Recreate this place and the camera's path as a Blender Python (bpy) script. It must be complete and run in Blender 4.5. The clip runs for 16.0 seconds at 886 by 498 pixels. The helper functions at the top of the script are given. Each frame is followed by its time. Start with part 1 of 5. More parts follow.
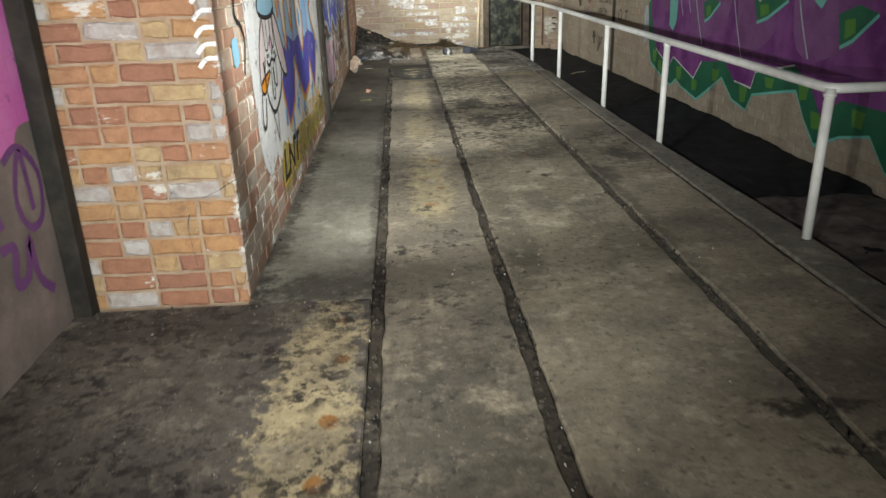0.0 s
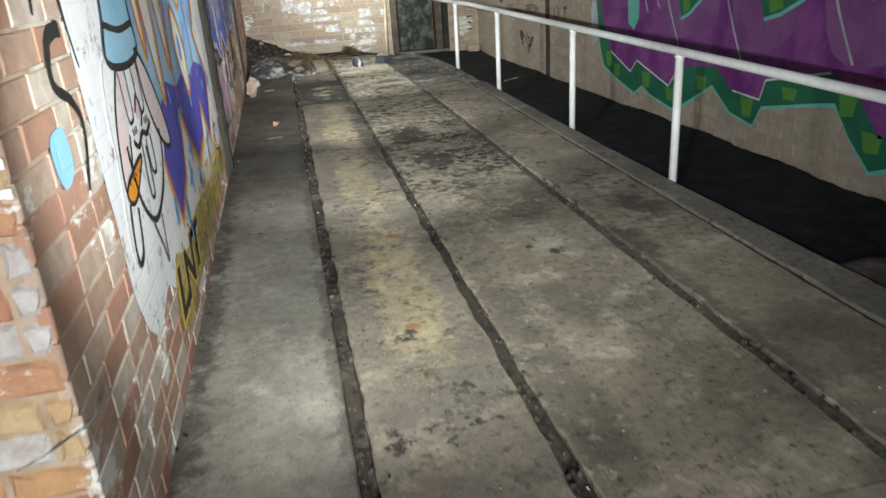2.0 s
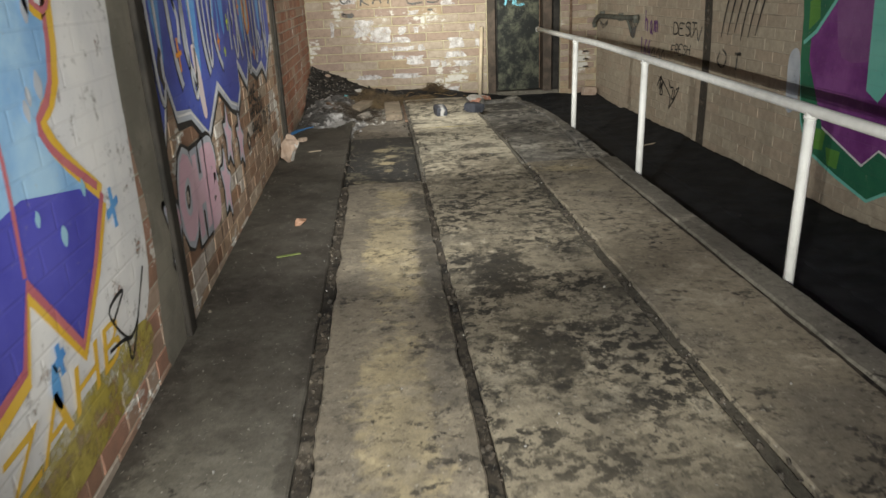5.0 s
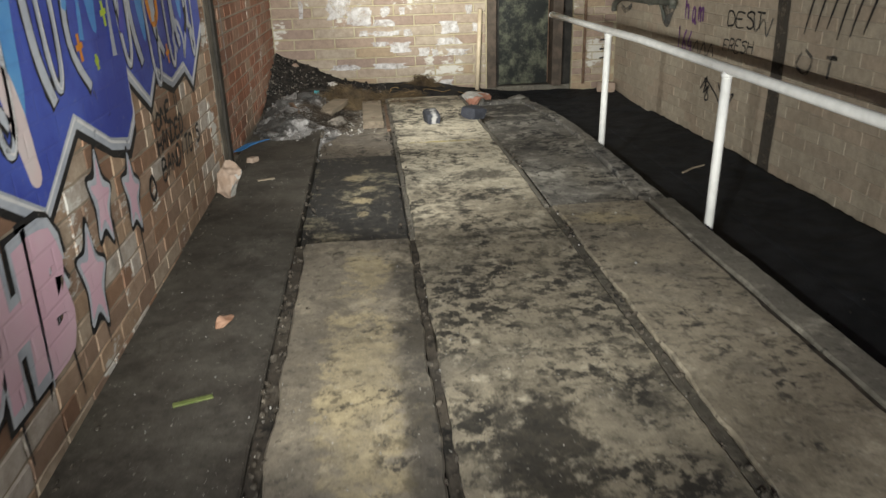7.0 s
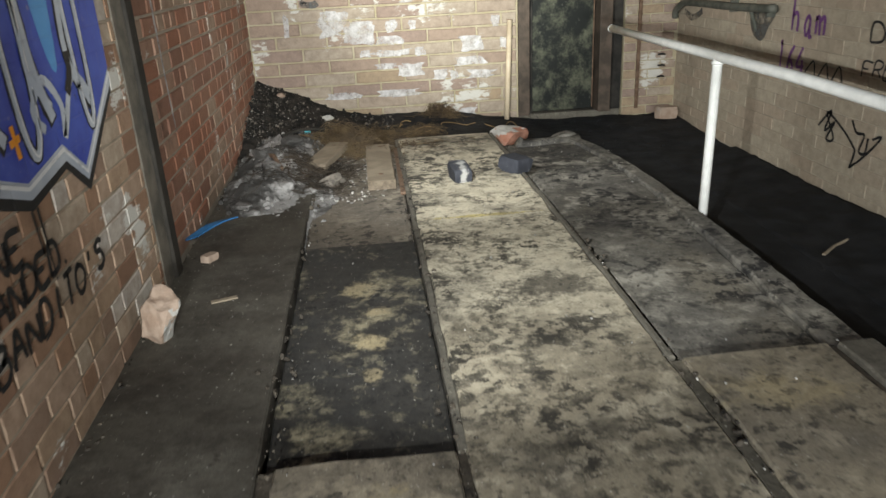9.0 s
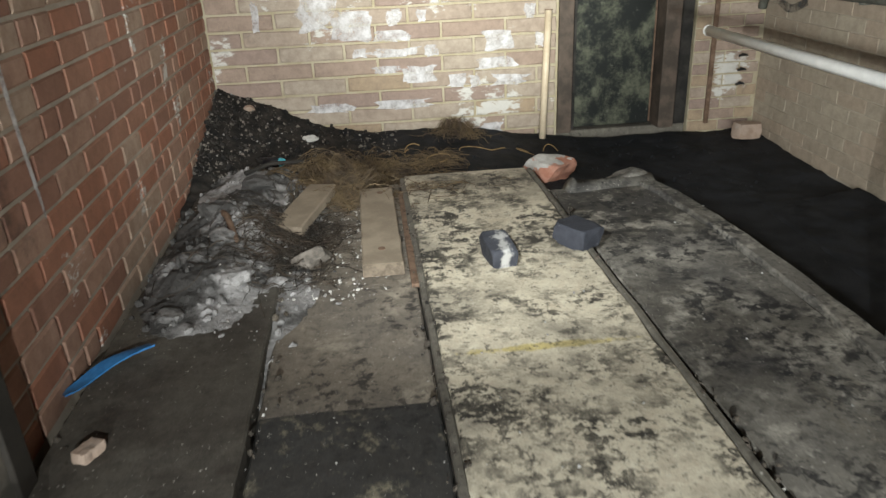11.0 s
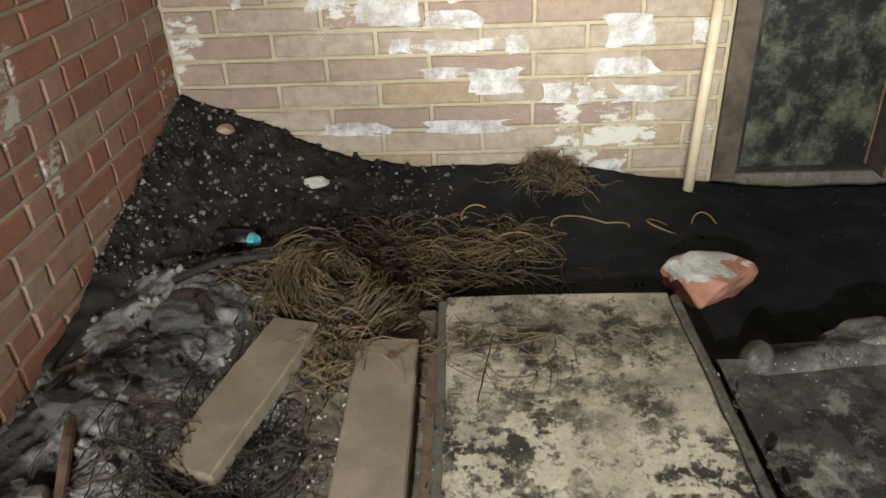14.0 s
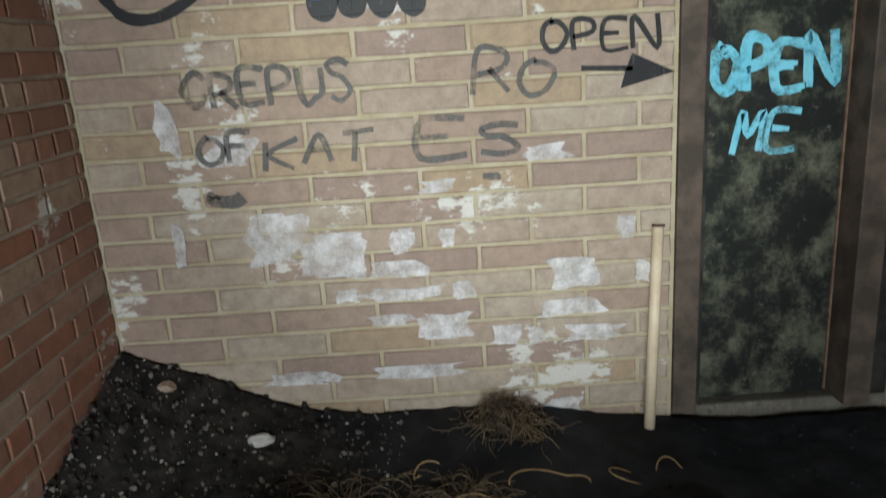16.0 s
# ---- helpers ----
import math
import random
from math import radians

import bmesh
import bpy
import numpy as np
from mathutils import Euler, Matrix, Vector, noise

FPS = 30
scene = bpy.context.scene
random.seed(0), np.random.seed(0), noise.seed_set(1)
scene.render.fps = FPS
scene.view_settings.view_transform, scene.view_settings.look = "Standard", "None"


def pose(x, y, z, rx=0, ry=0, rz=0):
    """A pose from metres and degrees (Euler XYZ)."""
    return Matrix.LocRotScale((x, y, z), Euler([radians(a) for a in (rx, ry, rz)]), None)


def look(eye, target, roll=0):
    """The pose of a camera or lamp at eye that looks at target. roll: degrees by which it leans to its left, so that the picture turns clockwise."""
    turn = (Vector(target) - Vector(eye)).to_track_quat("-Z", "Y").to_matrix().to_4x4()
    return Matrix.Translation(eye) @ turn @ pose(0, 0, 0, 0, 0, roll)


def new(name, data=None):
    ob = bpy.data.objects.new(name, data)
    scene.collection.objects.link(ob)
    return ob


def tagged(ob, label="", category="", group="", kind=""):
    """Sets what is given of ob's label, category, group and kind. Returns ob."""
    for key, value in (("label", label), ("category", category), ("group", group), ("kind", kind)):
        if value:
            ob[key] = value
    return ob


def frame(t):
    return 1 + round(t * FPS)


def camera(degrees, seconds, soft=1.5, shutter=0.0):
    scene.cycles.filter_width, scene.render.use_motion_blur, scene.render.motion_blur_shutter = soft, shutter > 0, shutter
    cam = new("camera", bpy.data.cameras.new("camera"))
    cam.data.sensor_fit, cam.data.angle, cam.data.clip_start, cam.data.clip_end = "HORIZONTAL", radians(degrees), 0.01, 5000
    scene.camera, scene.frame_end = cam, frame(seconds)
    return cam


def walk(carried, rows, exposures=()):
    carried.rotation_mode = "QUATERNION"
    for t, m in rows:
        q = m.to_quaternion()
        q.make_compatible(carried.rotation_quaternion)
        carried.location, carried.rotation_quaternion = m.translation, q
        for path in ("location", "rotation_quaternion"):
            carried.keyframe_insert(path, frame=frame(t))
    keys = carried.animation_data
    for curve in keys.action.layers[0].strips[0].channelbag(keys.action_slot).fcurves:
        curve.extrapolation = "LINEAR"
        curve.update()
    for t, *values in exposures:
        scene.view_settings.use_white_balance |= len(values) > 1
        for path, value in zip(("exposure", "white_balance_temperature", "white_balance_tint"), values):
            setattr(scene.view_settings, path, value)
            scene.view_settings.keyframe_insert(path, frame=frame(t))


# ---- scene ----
cam = camera(62.4, 16.0, soft=1.5, shutter=0.4)
METRES, EYE, TILT, LEAN, TURN = 12.8, 1.5, 0.0, 0.0, -2.7
ROWS = [
    (0.0, 0.0, 0.0, 0.0, -0.66, -20.62, 1.75),
    (0.5, -0.0108, 0.0364, 0.0011, -4.1, -21.08, 3.38),
    (1.0, -0.0229, 0.0694, 0.0031, -9.85, -21.8, 5.02),
    (1.5, -0.025, 0.1053, 0.0024, -9.64, -22.26, 4.57),
    (2.0, -0.0254, 0.1406, 0.004, -9.53, -21.42, 3.82),
    (2.5, -0.0208, 0.1747, 0.0034, -6.68, -21.0, 2.63),
    (3.0, -0.0119, 0.2109, 0.0054, -2.81, -20.88, 2.79),
    (3.5, -0.0084, 0.251, 0.0062, -3.4, -20.01, 3.67),
    (4.0, -0.0042, 0.2899, 0.0069, -1.23, -18.74, 2.99),
    (6.5, -0.0035, 0.467, 0.0058, -3.43, -21.78, 1.1),
    (7.0, -0.0025, 0.5012, 0.0077, -3.04, -21.8, 1.44),
    (7.5, -0.0049, 0.5387, 0.0087, -5.08, -21.65, 2.77),
    (8.0, -0.0051, 0.5761, 0.0082, -4.34, -21.51, 2.32),
    (8.5, -0.0082, 0.6115, 0.0078, -3.25, -21.58, 2.66),
    (9.0, -0.0106, 0.6482, 0.0085, -3.19, -21.88, 2.68),
    (11.5, -0.0159, 0.8188, 0.0093, -3.44, -25.3, 2.2),
    (12.0, -0.0078, 0.8528, 0.0072, -2.11, -26.82, 1.54),
    (12.5, -0.0056, 0.8856, 0.0072, -0.48, -28.03, 1.06),
    (13.0, -0.0048, 0.9152, 0.008, 1.17, -28.95, 1.01),
    (13.5, -0.0023, 0.9419, 0.0077, 4.29, -29.73, 1.21),
    (14.0, -0.0029, 0.9592, 0.0089, 4.34, -29.84, 2.3),
    (14.5, 0.0002, 0.9709, 0.0113, 2.82, -28.85, 2.45),
    (15.0, 0.0052, 0.9754, 0.0141, 2.16, -25.88, 2.62),
    (15.5, 0.0061, 0.9762, 0.0197, 1.3, -20.69, 3.61),
    (16.0, 0.0049, 0.9746, 0.0268, 1.43, -15.69, 3.66),
]
walk(cam, [(t, pose(0, 0, EYE, TILT, LEAN, TURN) @ pose(METRES * x, METRES * y, METRES * z, 90 + pitch, roll, yaw)) for t, x, y, z, yaw, pitch, roll in ROWS],
     [(0.0, -0.2, 6450, 8), (0.5, -0.25, 6400, 3), (1.0, 0.05, 6250, 6), (2.0, -0.05, 6100, 8), (2.5, -0.4, 6500, 10), (3.0, -0.1, 7150, 10), (3.5, -0.05, 7150, 10), (4.0, -0.1, 6700, 10), (6.5, -0.5, 6600, 10), (7.0, -0.25, 6550, 10), (7.5, -0.3, 6550, 10),
      (8.5, -0.15, 6650, 9), (9.0, -0.15, 6300, 9), (11.5, -0.1, 6200, 9), (12.0, -0.1, 6250, 9), (13.0, -0.2, 6300, 9), (13.5, -0.05, 6450, 10), (14.5, -0.08, 6450, 10), (15.2, -0.4, 6350, 9), (16.0, -0.85, 5900, 8)])

# ---- light: no daylight, only the hand torch, standing at stations along the walked line ----
world = bpy.data.worlds.new("night")
scene.world = world
world.use_nodes = True
world.node_tree.nodes["Background"].inputs["Color"].default_value = (0.5, 0.55, 0.6, 1)
world.node_tree.nodes["Background"].inputs["Strength"].default_value = 0.002


def torch(eye, target, watts, degrees, tint=(0.985, 1.0, 0.935)):
    lamp = bpy.data.lights.new("torch", "SPOT")
    lamp.energy, lamp.spot_size, lamp.spot_blend = watts, radians(degrees), 0.85
    lamp.shadow_soft_size, lamp.color = 0.008, tint
    ob = new("torch", lamp)
    ob.matrix_world = look(eye, target)


for x, y, watts, aim, cone in ((-0.12, -1.6, 520, -0.3, 80), (-0.28, 0.55, 370, 0.3, 94), (-0.2, 2.7, 400, 0.9, 100), (0.05, 4.85, 400, 1.0, 96), (0.11, 7.0, 395, 1.2, 94), (0.13, 9.15, 380, 1.7, 92), (0.2, 11.1, 360, 2.0, 92)):
    torch((x, y, 1.36 + 0.012 * y), (x + aim, y + 8.0, 0.45), watts, cone)
torch((0.45, 11.75, 1.6), (1.1, 15.65, 1.72), 720, 50, (0.97, 0.98, 0.86))



# ---- materials ----
class Nodes:
    """A material's node tree, with short calls for the nodes that the surfaces need."""

    def __init__(self, name):
        self.material = bpy.data.materials.new(name)
        self.material.use_nodes = True
        self.tree = self.material.node_tree
        self.shader = self.tree.nodes["Principled BSDF"]
        self.place = self.tree.nodes.new("ShaderNodeNewGeometry").outputs["Position"]

    def put(self, kind, **inputs):
        node = self.tree.nodes.new(kind)
        for key, value in inputs.items():
            self.wire(node.inputs[key.replace("_", " ")], value)
        return node

    def wire(self, socket, value):
        if isinstance(value, bpy.types.NodeSocket):
            self.tree.links.new(value, socket)
        elif isinstance(value, tuple) and len(value) == 3 and socket.type == "RGBA":
            socket.default_value = (*value, 1)
        else:
            socket.default_value = value

    def noise(self, scale, detail=4.0, rough=0.6, stretch=None, warp=0.0):
        where = self.place
        if stretch:
            m = self.put("ShaderNodeMapping", Vector=where)
            m.inputs["Scale"].default_value = stretch
            where = m.outputs[0]
        return self.put("ShaderNodeTexNoise", Vector=where, Scale=scale, Detail=detail, Roughness=rough, Distortion=warp).outputs["Fac"]

    def step(self, value, low, high, a=0.0, b=1.0):
        node = self.put("ShaderNodeMapRange", Value=value)
        node.interpolation_type = "SMOOTHSTEP"
        for key, v in (("From Min", low), ("From Max", high), ("To Min", a), ("To Max", b)):
            node.inputs[key].default_value = v
        return node.outputs[0]

    def mix(self, fac, a, b, blend="MIX"):
        node = self.tree.nodes.new("ShaderNodeMix")
        node.data_type, node.blend_type = "RGBA", blend
        self.wire(node.inputs[0], fac)
        self.wire(node.inputs[6], a)
        self.wire(node.inputs[7], b)
        return node.outputs[2]

    def maths(self, kind, a, b=0.0):
        node = self.tree.nodes.new("ShaderNodeMath")
        node.operation = kind
        self.wire(node.inputs[0], a)
        self.wire(node.inputs[1], b)
        return node.outputs[0]

    def axis(self, which):
        return self.put("ShaderNodeSeparateXYZ", Vector=self.place).outputs[which]

    def bump(self, height, strength=0.4, distance=0.01, normal=None):
        node = self.put("ShaderNodeBump", Height=height, Strength=strength, Distance=distance)
        if normal:
            self.wire(node.inputs["Normal"], normal)
        return node.outputs[0]

    def blot(self, x, y, rx, ry, rim=0.5):
        """A mask round a place on the floor, with an uneven rim."""
        dx = self.maths("DIVIDE", self.maths("SUBTRACT", self.axis(0), x), rx)
        dy = self.maths("DIVIDE", self.maths("SUBTRACT", self.axis(1), y), ry)
        far = self.maths("SQRT", self.maths("ADD", self.maths("MULTIPLY", dx, dx), self.maths("MULTIPLY", dy, dy)))
        far = self.maths("ADD", far, self.maths("MULTIPLY", self.maths("SUBTRACT", self.noise(11.0, 10.0, 0.75), 0.5), 3.6))
        return self.step(far, 1.0 - 0.6 * rim, 1.0 + 0.6 * rim, 1.0, 0.0)

    def done(self, colour, rough=0.85, normal=None, metal=0.0, gloss=0.3):
        self.wire(self.shader.inputs["Base Color"], colour)
        self.wire(self.shader.inputs["Roughness"], rough)
        self.wire(self.shader.inputs["Metallic"], metal)
        self.wire(self.shader.inputs["Specular IOR Level"], gloss)
        if normal:
            self.wire(self.shader.inputs["Normal"], normal)
        return self.material


def plain(name, a, b, scale=6.0, rough=0.85, bump=0.3, stain=(0.02, 0.02, 0.02), amount=0.4, metal=0.0, grain=90.0):
    """A surface of two tones with grain, and stains of a third."""
    n = Nodes(name)
    wide, fine = n.noise(scale, 6.0), n.noise(grain, 3.0)
    c = n.mix(n.step(wide, 0.35, 0.65), a, b)
    c = n.mix(n.step(n.noise(scale * 0.45, 8.0, 0.7), 0.62 - 0.25 * amount, 0.8, 0.0, min(1.0, amount * 1.6)), c, stain)
    c = n.mix(0.25, c, n.mix(fine, (0.2, 0.2, 0.2), (0.8, 0.8, 0.8)), "OVERLAY")
    return n.done(c, rough, n.bump(n.maths("ADD", fine, n.maths("MULTIPLY", wide, 2.0)), bump, 0.004), metal)


def flecked(name, base, light, dark, pale=0.4, mould=0.4, size=7.0, rust=0.0, soot_from=None, rough=0.8, soot_dim=0.82, mould_from=None, cream_from=None, blots=()):
    """Worn concrete: a base tone, pale patches, flakes of black mould, grit, rust spots and a film of black dirt beyond a line."""
    n = Nodes(name)
    stretch = (1.0, 1.1, 1.0)
    wide = n.noise(1.6, 6.0, 0.6, None, 0.3)
    c = n.mix(n.step(wide, 0.3, 0.7), tuple(0.72 * v for v in base), base)
    if cream_from is not None:
        c = n.mix(n.step(n.maths("ADD", n.axis(1), n.maths("MULTIPLY", n.noise(1.6, 6.0, 0.7), 2.4)), cream_from + 0.9, cream_from + 1.7), c, (0.60, 0.535, 0.415))
    for x, y, rx, ry, tone, much, rim in blots:
        c = n.mix(n.maths("MULTIPLY", n.blot(x, y, rx, ry, rim), much), c, tone)
    c = n.mix(n.step(n.noise(size * 0.4, 10.0, 0.7, stretch), 0.60 - 0.2 * pale, 0.74 - 0.2 * pale), c, light)
    flakes = n.step(n.noise(size * 2.3, 9.0, 0.72, stretch), 0.64 - 0.20 * mould, 0.69 - 0.20 * mould)
    area = n.step(n.noise(2.0, 9.0, 0.75), 0.53 - 0.16 * mould, 0.70 - 0.16 * mould, 0.06, 0.97)
    if mould_from is not None:
        area = n.maths("MULTIPLY", area, n.step(n.maths("ADD", n.axis(1), n.noise(1.2, 3.0)), mould_from, mould_from + 1.8, 0.12, 1.0))
    c = n.mix(n.step(n.noise(1.9, 7.0, 0.6, None, 0.3), 0.44, 0.66, 0.0, 0.25 + 0.45 * mould), c, tuple(2.4 * v for v in dark))
    c = n.mix(n.maths("MULTIPLY", flakes, area), c, dark)
    c = n.mix(n.step(n.noise(size * 5.0, 7.0, 0.72), 0.555, 0.63, 0.0, 0.7 * mould + 0.15), c, tuple(1.5 * v for v in dark))
    c = n.mix(n.step(n.noise(size * 1.3, 8.0, 0.7, (1.0, 0.8, 1.0)), 0.56, 0.66, 0.0, 0.55 * mould), c, tuple(1.25 * v for v in light))
    if rust:
        spots = n.put("ShaderNodeTexVoronoi", Vector=n.place, Scale=4.2).outputs["Distance"]
        c = n.mix(n.step(spots, 0.05, 0.2, rust, 0.0), c, (0.36, 0.17, 0.04))
    if soot_from is not None:
        reach = n.maths("ADD", n.axis(1), n.maths("MULTIPLY", n.noise(2.2, 5.0), 2.2))
        patchy = n.maths("MULTIPLY", n.step(reach, soot_from + 0.6, soot_from + 2.2, 0.0, soot_dim), n.step(n.noise(3.1, 8.0, 0.7), 0.3, 0.6, 1.0, 0.76))
        c = n.mix(patchy, c, (0.040, 0.033, 0.028))
    grit = n.noise(130.0, 2.0, 0.7)
    c = n.mix(n.step(n.noise(75.0, 2.0), 0.70, 0.74), c, (0.55, 0.52, 0.46))
    c = n.mix(0.45, c, n.mix(grit, (0.12, 0.12, 0.12), (0.88, 0.88, 0.88)), "OVERLAY")
    c = n.mix(0.32, c, n.mix(n.step(n.noise(19.0, 9.0, 0.75), 0.3, 0.7), (0.22, 0.22, 0.22), (0.78, 0.78, 0.78)), "OVERLAY")
    height = n.maths("ADD", n.maths("MULTIPLY", grit, 0.6), n.maths("MULTIPLY", n.noise(size * 2, 6.0), 1.6))
    return n.done(c, n.step(wide, 0.3, 0.7, rough - 0.12, rough + 0.1), n.bump(height, 0.32, 0.006))


def brickwork(name, tones, white=0.0, soot_dim=0.15, island=False, wash=(0.62, 0.60, 0.56)):
    """Fired brick: each brick takes one of the tones; patches of old white paint and dark patches (soot, and dimming on
    the far wall) lie over several.
    """
    n = Nodes(name)
    pick = n.put("ShaderNodeNewGeometry").outputs["Random Per Island"] if island else n.put("ShaderNodeObjectInfo").outputs["Random"]
    ramp_node = n.put("ShaderNodeValToRGB", Fac=pick)
    ramp_node.color_ramp.interpolation = "CONSTANT"
    stops = ramp_node.color_ramp.elements
    for i, tone in enumerate(tones):
        stop = stops[i] if i < 2 else stops.new(i / len(tones))
        stop.position, stop.color = i / len(tones), (*tone, 1)
    c = n.mix(n.step(n.noise(14.0, 6.0, 0.7), 0.3, 0.75, 0.0, 0.55), ramp_node.outputs[0], tuple(0.55 * v for v in tones[0]))
    if white:
        shape = n.maths("ADD", n.noise(2.4, 3.0, 0.5), n.maths("MULTIPLY", n.noise(11.0, 6.0, 0.75, (1.0, 1.0, 2.0)), 0.55))
        c = n.mix(n.step(shape, 0.95 - 0.2 * white, 1.0 - 0.2 * white, 0.0, 0.92), c, wash)
    c = n.mix(n.step(n.noise(1.7, 8.0, 0.72), 0.60, 0.74, 0.0, soot_dim * 2.2), c, (0.05, 0.045, 0.04))
    grain = n.noise(110.0, 3.0, 0.7)
    c = n.mix(0.3, c, n.mix(grain, (0.15, 0.15, 0.15), (0.85, 0.85, 0.85)), "OVERLAY")
    return n.done(c, 0.88, n.bump(n.maths("ADD", grain, n.noise(25.0, 5.0)), 0.5, 0.004))


def sprayed(name, a, b=None, worn=0.25, rough=0.55, soft=0.06):
    """Spray paint on brick: the courses show through as relief, and worn places let the wall through."""
    n = Nodes(name)
    where = n.put("ShaderNodeSeparateXYZ", Vector=n.place)
    flat = n.put("ShaderNodeCombineXYZ", X=n.maths("ADD", where.outputs[0], where.outputs[1]), Y=n.maths("ADD", where.outputs[2], 0.08))
    rows = n.put("ShaderNodeTexBrick", Vector=flat.outputs[0], Scale=1.0, Mortar_Size=0.008, Mortar_Smooth=0.8, Brick_Width=0.26, Row_Height=0.094)
    rows.inputs["Color1"].default_value = rows.inputs["Color2"].default_value = (1, 1, 1, 1)
    rows.inputs["Mortar"].default_value = (0, 0, 0, 1)
    c = n.mix(n.step(n.noise(3.0, 5.0, 0.6), 0.35, 0.65), a, b or tuple(0.8 * v for v in a))
    c = n.mix(n.step(n.noise(30.0, 4.0, 0.7), 0.62, 0.75, 0.0, 0.4), c, (0.4, 0.36, 0.3))
    c = n.mix(n.step(rows.outputs["Color"], 0.2, 0.9, 0.05, 0.0), c, (0.12, 0.11, 0.1))
    n.done(c, rough, n.bump(n.maths("ADD", rows.outputs["Color"], n.maths("MULTIPLY", n.noise(60.0, 4.0), 0.35)), 0.22, 0.005))
    clear = n.put("ShaderNodeBsdfTransparent").outputs[0]
    gone = n.step(n.noise(9.0, 9.0, 0.75), 0.72 - 0.3 * worn - soft, 0.72 - 0.3 * worn + soft, 0.0, 0.9 if worn else 0.0)
    blend = n.put("ShaderNodeMixShader")
    n.wire(blend.inputs[0], gone)
    n.wire(blend.inputs[1], n.shader.outputs[0])
    n.wire(blend.inputs[2], clear)
    n.wire(n.tree.nodes["Material Output"].inputs["Surface"], blend.outputs[0])
    return n.material


concrete = plain("concrete", (0.20, 0.19, 0.16), (0.29, 0.27, 0.23), 3.0, amount=0.4, stain=(0.07, 0.06, 0.05))
DARK, BLACK, YELLOW, RUST = (0.07, 0.062, 0.052), (0.022, 0.02, 0.018), (0.50, 0.41, 0.25), (0.34, 0.15, 0.04)
slab_plain = flecked("slab_plain", (0.31, 0.29, 0.24), (0.40, 0.375, 0.315), (0.05, 0.045, 0.04), 0.3, 0.3, 5.0, soot_from=6.3, soot_dim=0.95,
                     blots=[(-0.8, 5.5, 0.09, 2.4, DARK, 0.85, 0.6), (-0.2, 6.0, 0.05, 3.0, DARK, 0.6, 0.6), (-0.45, 3.45, 0.35, 0.18, DARK, 0.8, 0.6)])
slab_apron = flecked("slab_apron", (0.15, 0.13, 0.112), (0.26, 0.225, 0.18), (0.035, 0.03, 0.028), 0.3, 0.75, 6.0,
                     blots=[(-0.40, 2.2, 0.17, 1.3, YELLOW, 0.95, 0.35), (-0.33, 2.28, 0.035, 0.04, RUST, 0.9, 0.5), (-0.34, 1.93, 0.04, 0.04, RUST, 0.9, 0.5), (-0.31, 2.72, 0.03, 0.035, RUST, 0.9, 0.5), (-0.32, 3.08, 0.04, 0.03, RUST, 0.7, 0.5), (-1.1, 3.1, 0.6, 0.16, DARK, 0.8, 0.6)])
slab_yellow = flecked("slab_yellow", (0.285, 0.245, 0.19), (0.42, 0.36, 0.27), (0.05, 0.045, 0.04), 0.4, 0.55, 5.5,
                      blots=[(0.16, 5.2, 0.15, 0.8, YELLOW, 0.85, 0.5), (0.16, 7.0, 0.14, 0.6, YELLOW, 0.7, 0.6), (0.17, 8.7, 0.15, 0.7, YELLOW, 0.75, 0.5), (0.2, 9.8, 0.1, 0.2, YELLOW, 0.8, 0.5), (0.15, 4.72, 0.03, 0.03, RUST, 0.8, 0.5), (0.24, 5.1, 0.03, 0.03, RUST, 0.8, 0.5), (0.13, 5.35, 0.035, 0.03, RUST, 0.8, 0.5), (0.22, 5.85, 0.03, 0.03, RUST, 0.7, 0.5), (0.38, 8.8, 0.07, 1.3, BLACK, 0.7, 0.6), (0.15, 2.2, 0.3, 0.7, DARK, 0.6, 0.8)])
slab_tan = flecked("slab_tan", (0.365, 0.315, 0.235), (0.475, 0.42, 0.325), (0.035, 0.032, 0.028), 0.4, 0.85, 6.0, mould_from=5.8, cream_from=10.8,
                   blots=[(1.07, 5.32, 0.055, 0.04, BLACK, 0.85, 0.4), (0.93, 5.42, 0.025, 0.03, BLACK, 0.8, 0.4), (1.0, 5.5, 0.02, 0.04, BLACK, 0.8, 0.4), (0.75, 8.3, 0.18, 0.35, BLACK, 0.85, 0.5), (0.8, 7.4, 0.16, 0.3, BLACK, 0.8, 0.6), (1.0, 11.3, 0.2, 0.12, DARK, 0.8, 0.6), (0.85, 12.32, 0.33, 0.02, (0.55, 0.44, 0.12), 0.7, 0.5), (0.6, 4.0, 0.12, 1.2, DARK, 0.5, 0.8), (0.9, 14.2, 0.4, 0.12, DARK, 0.7, 0.7)])
slab_far = flecked("slab_far", (0.24, 0.205, 0.165), (0.36, 0.315, 0.25), (0.045, 0.04, 0.036), 0.35, 0.6, 6.5)
slab_side = flecked("slab_side", (0.345, 0.295, 0.22), (0.445, 0.385, 0.295), (0.05, 0.045, 0.04), 0.4, 0.62, 6.5, soot_from=10.5, soot_dim=0.25, mould_from=5.0,
                    blots=[(1.78, 5.85, 0.16, 0.22, DARK, 0.85, 0.7), (1.45, 5.3, 0.12, 0.25, DARK, 0.7, 0.7), (1.45, 4.3, 0.08, 1.4, DARK, 0.5, 0.8), (1.6, 1.95, 0.2, 0.07, BLACK, 0.8, 0.5), (1.4, 2.2, 0.2, 0.05, BLACK, 0.8, 0.5), (1.55, 10.35, 0.2, 0.1, YELLOW, 0.6, 0.6), (1.33, 5.75, 0.03, 0.025, BLACK, 0.8, 0.4)])
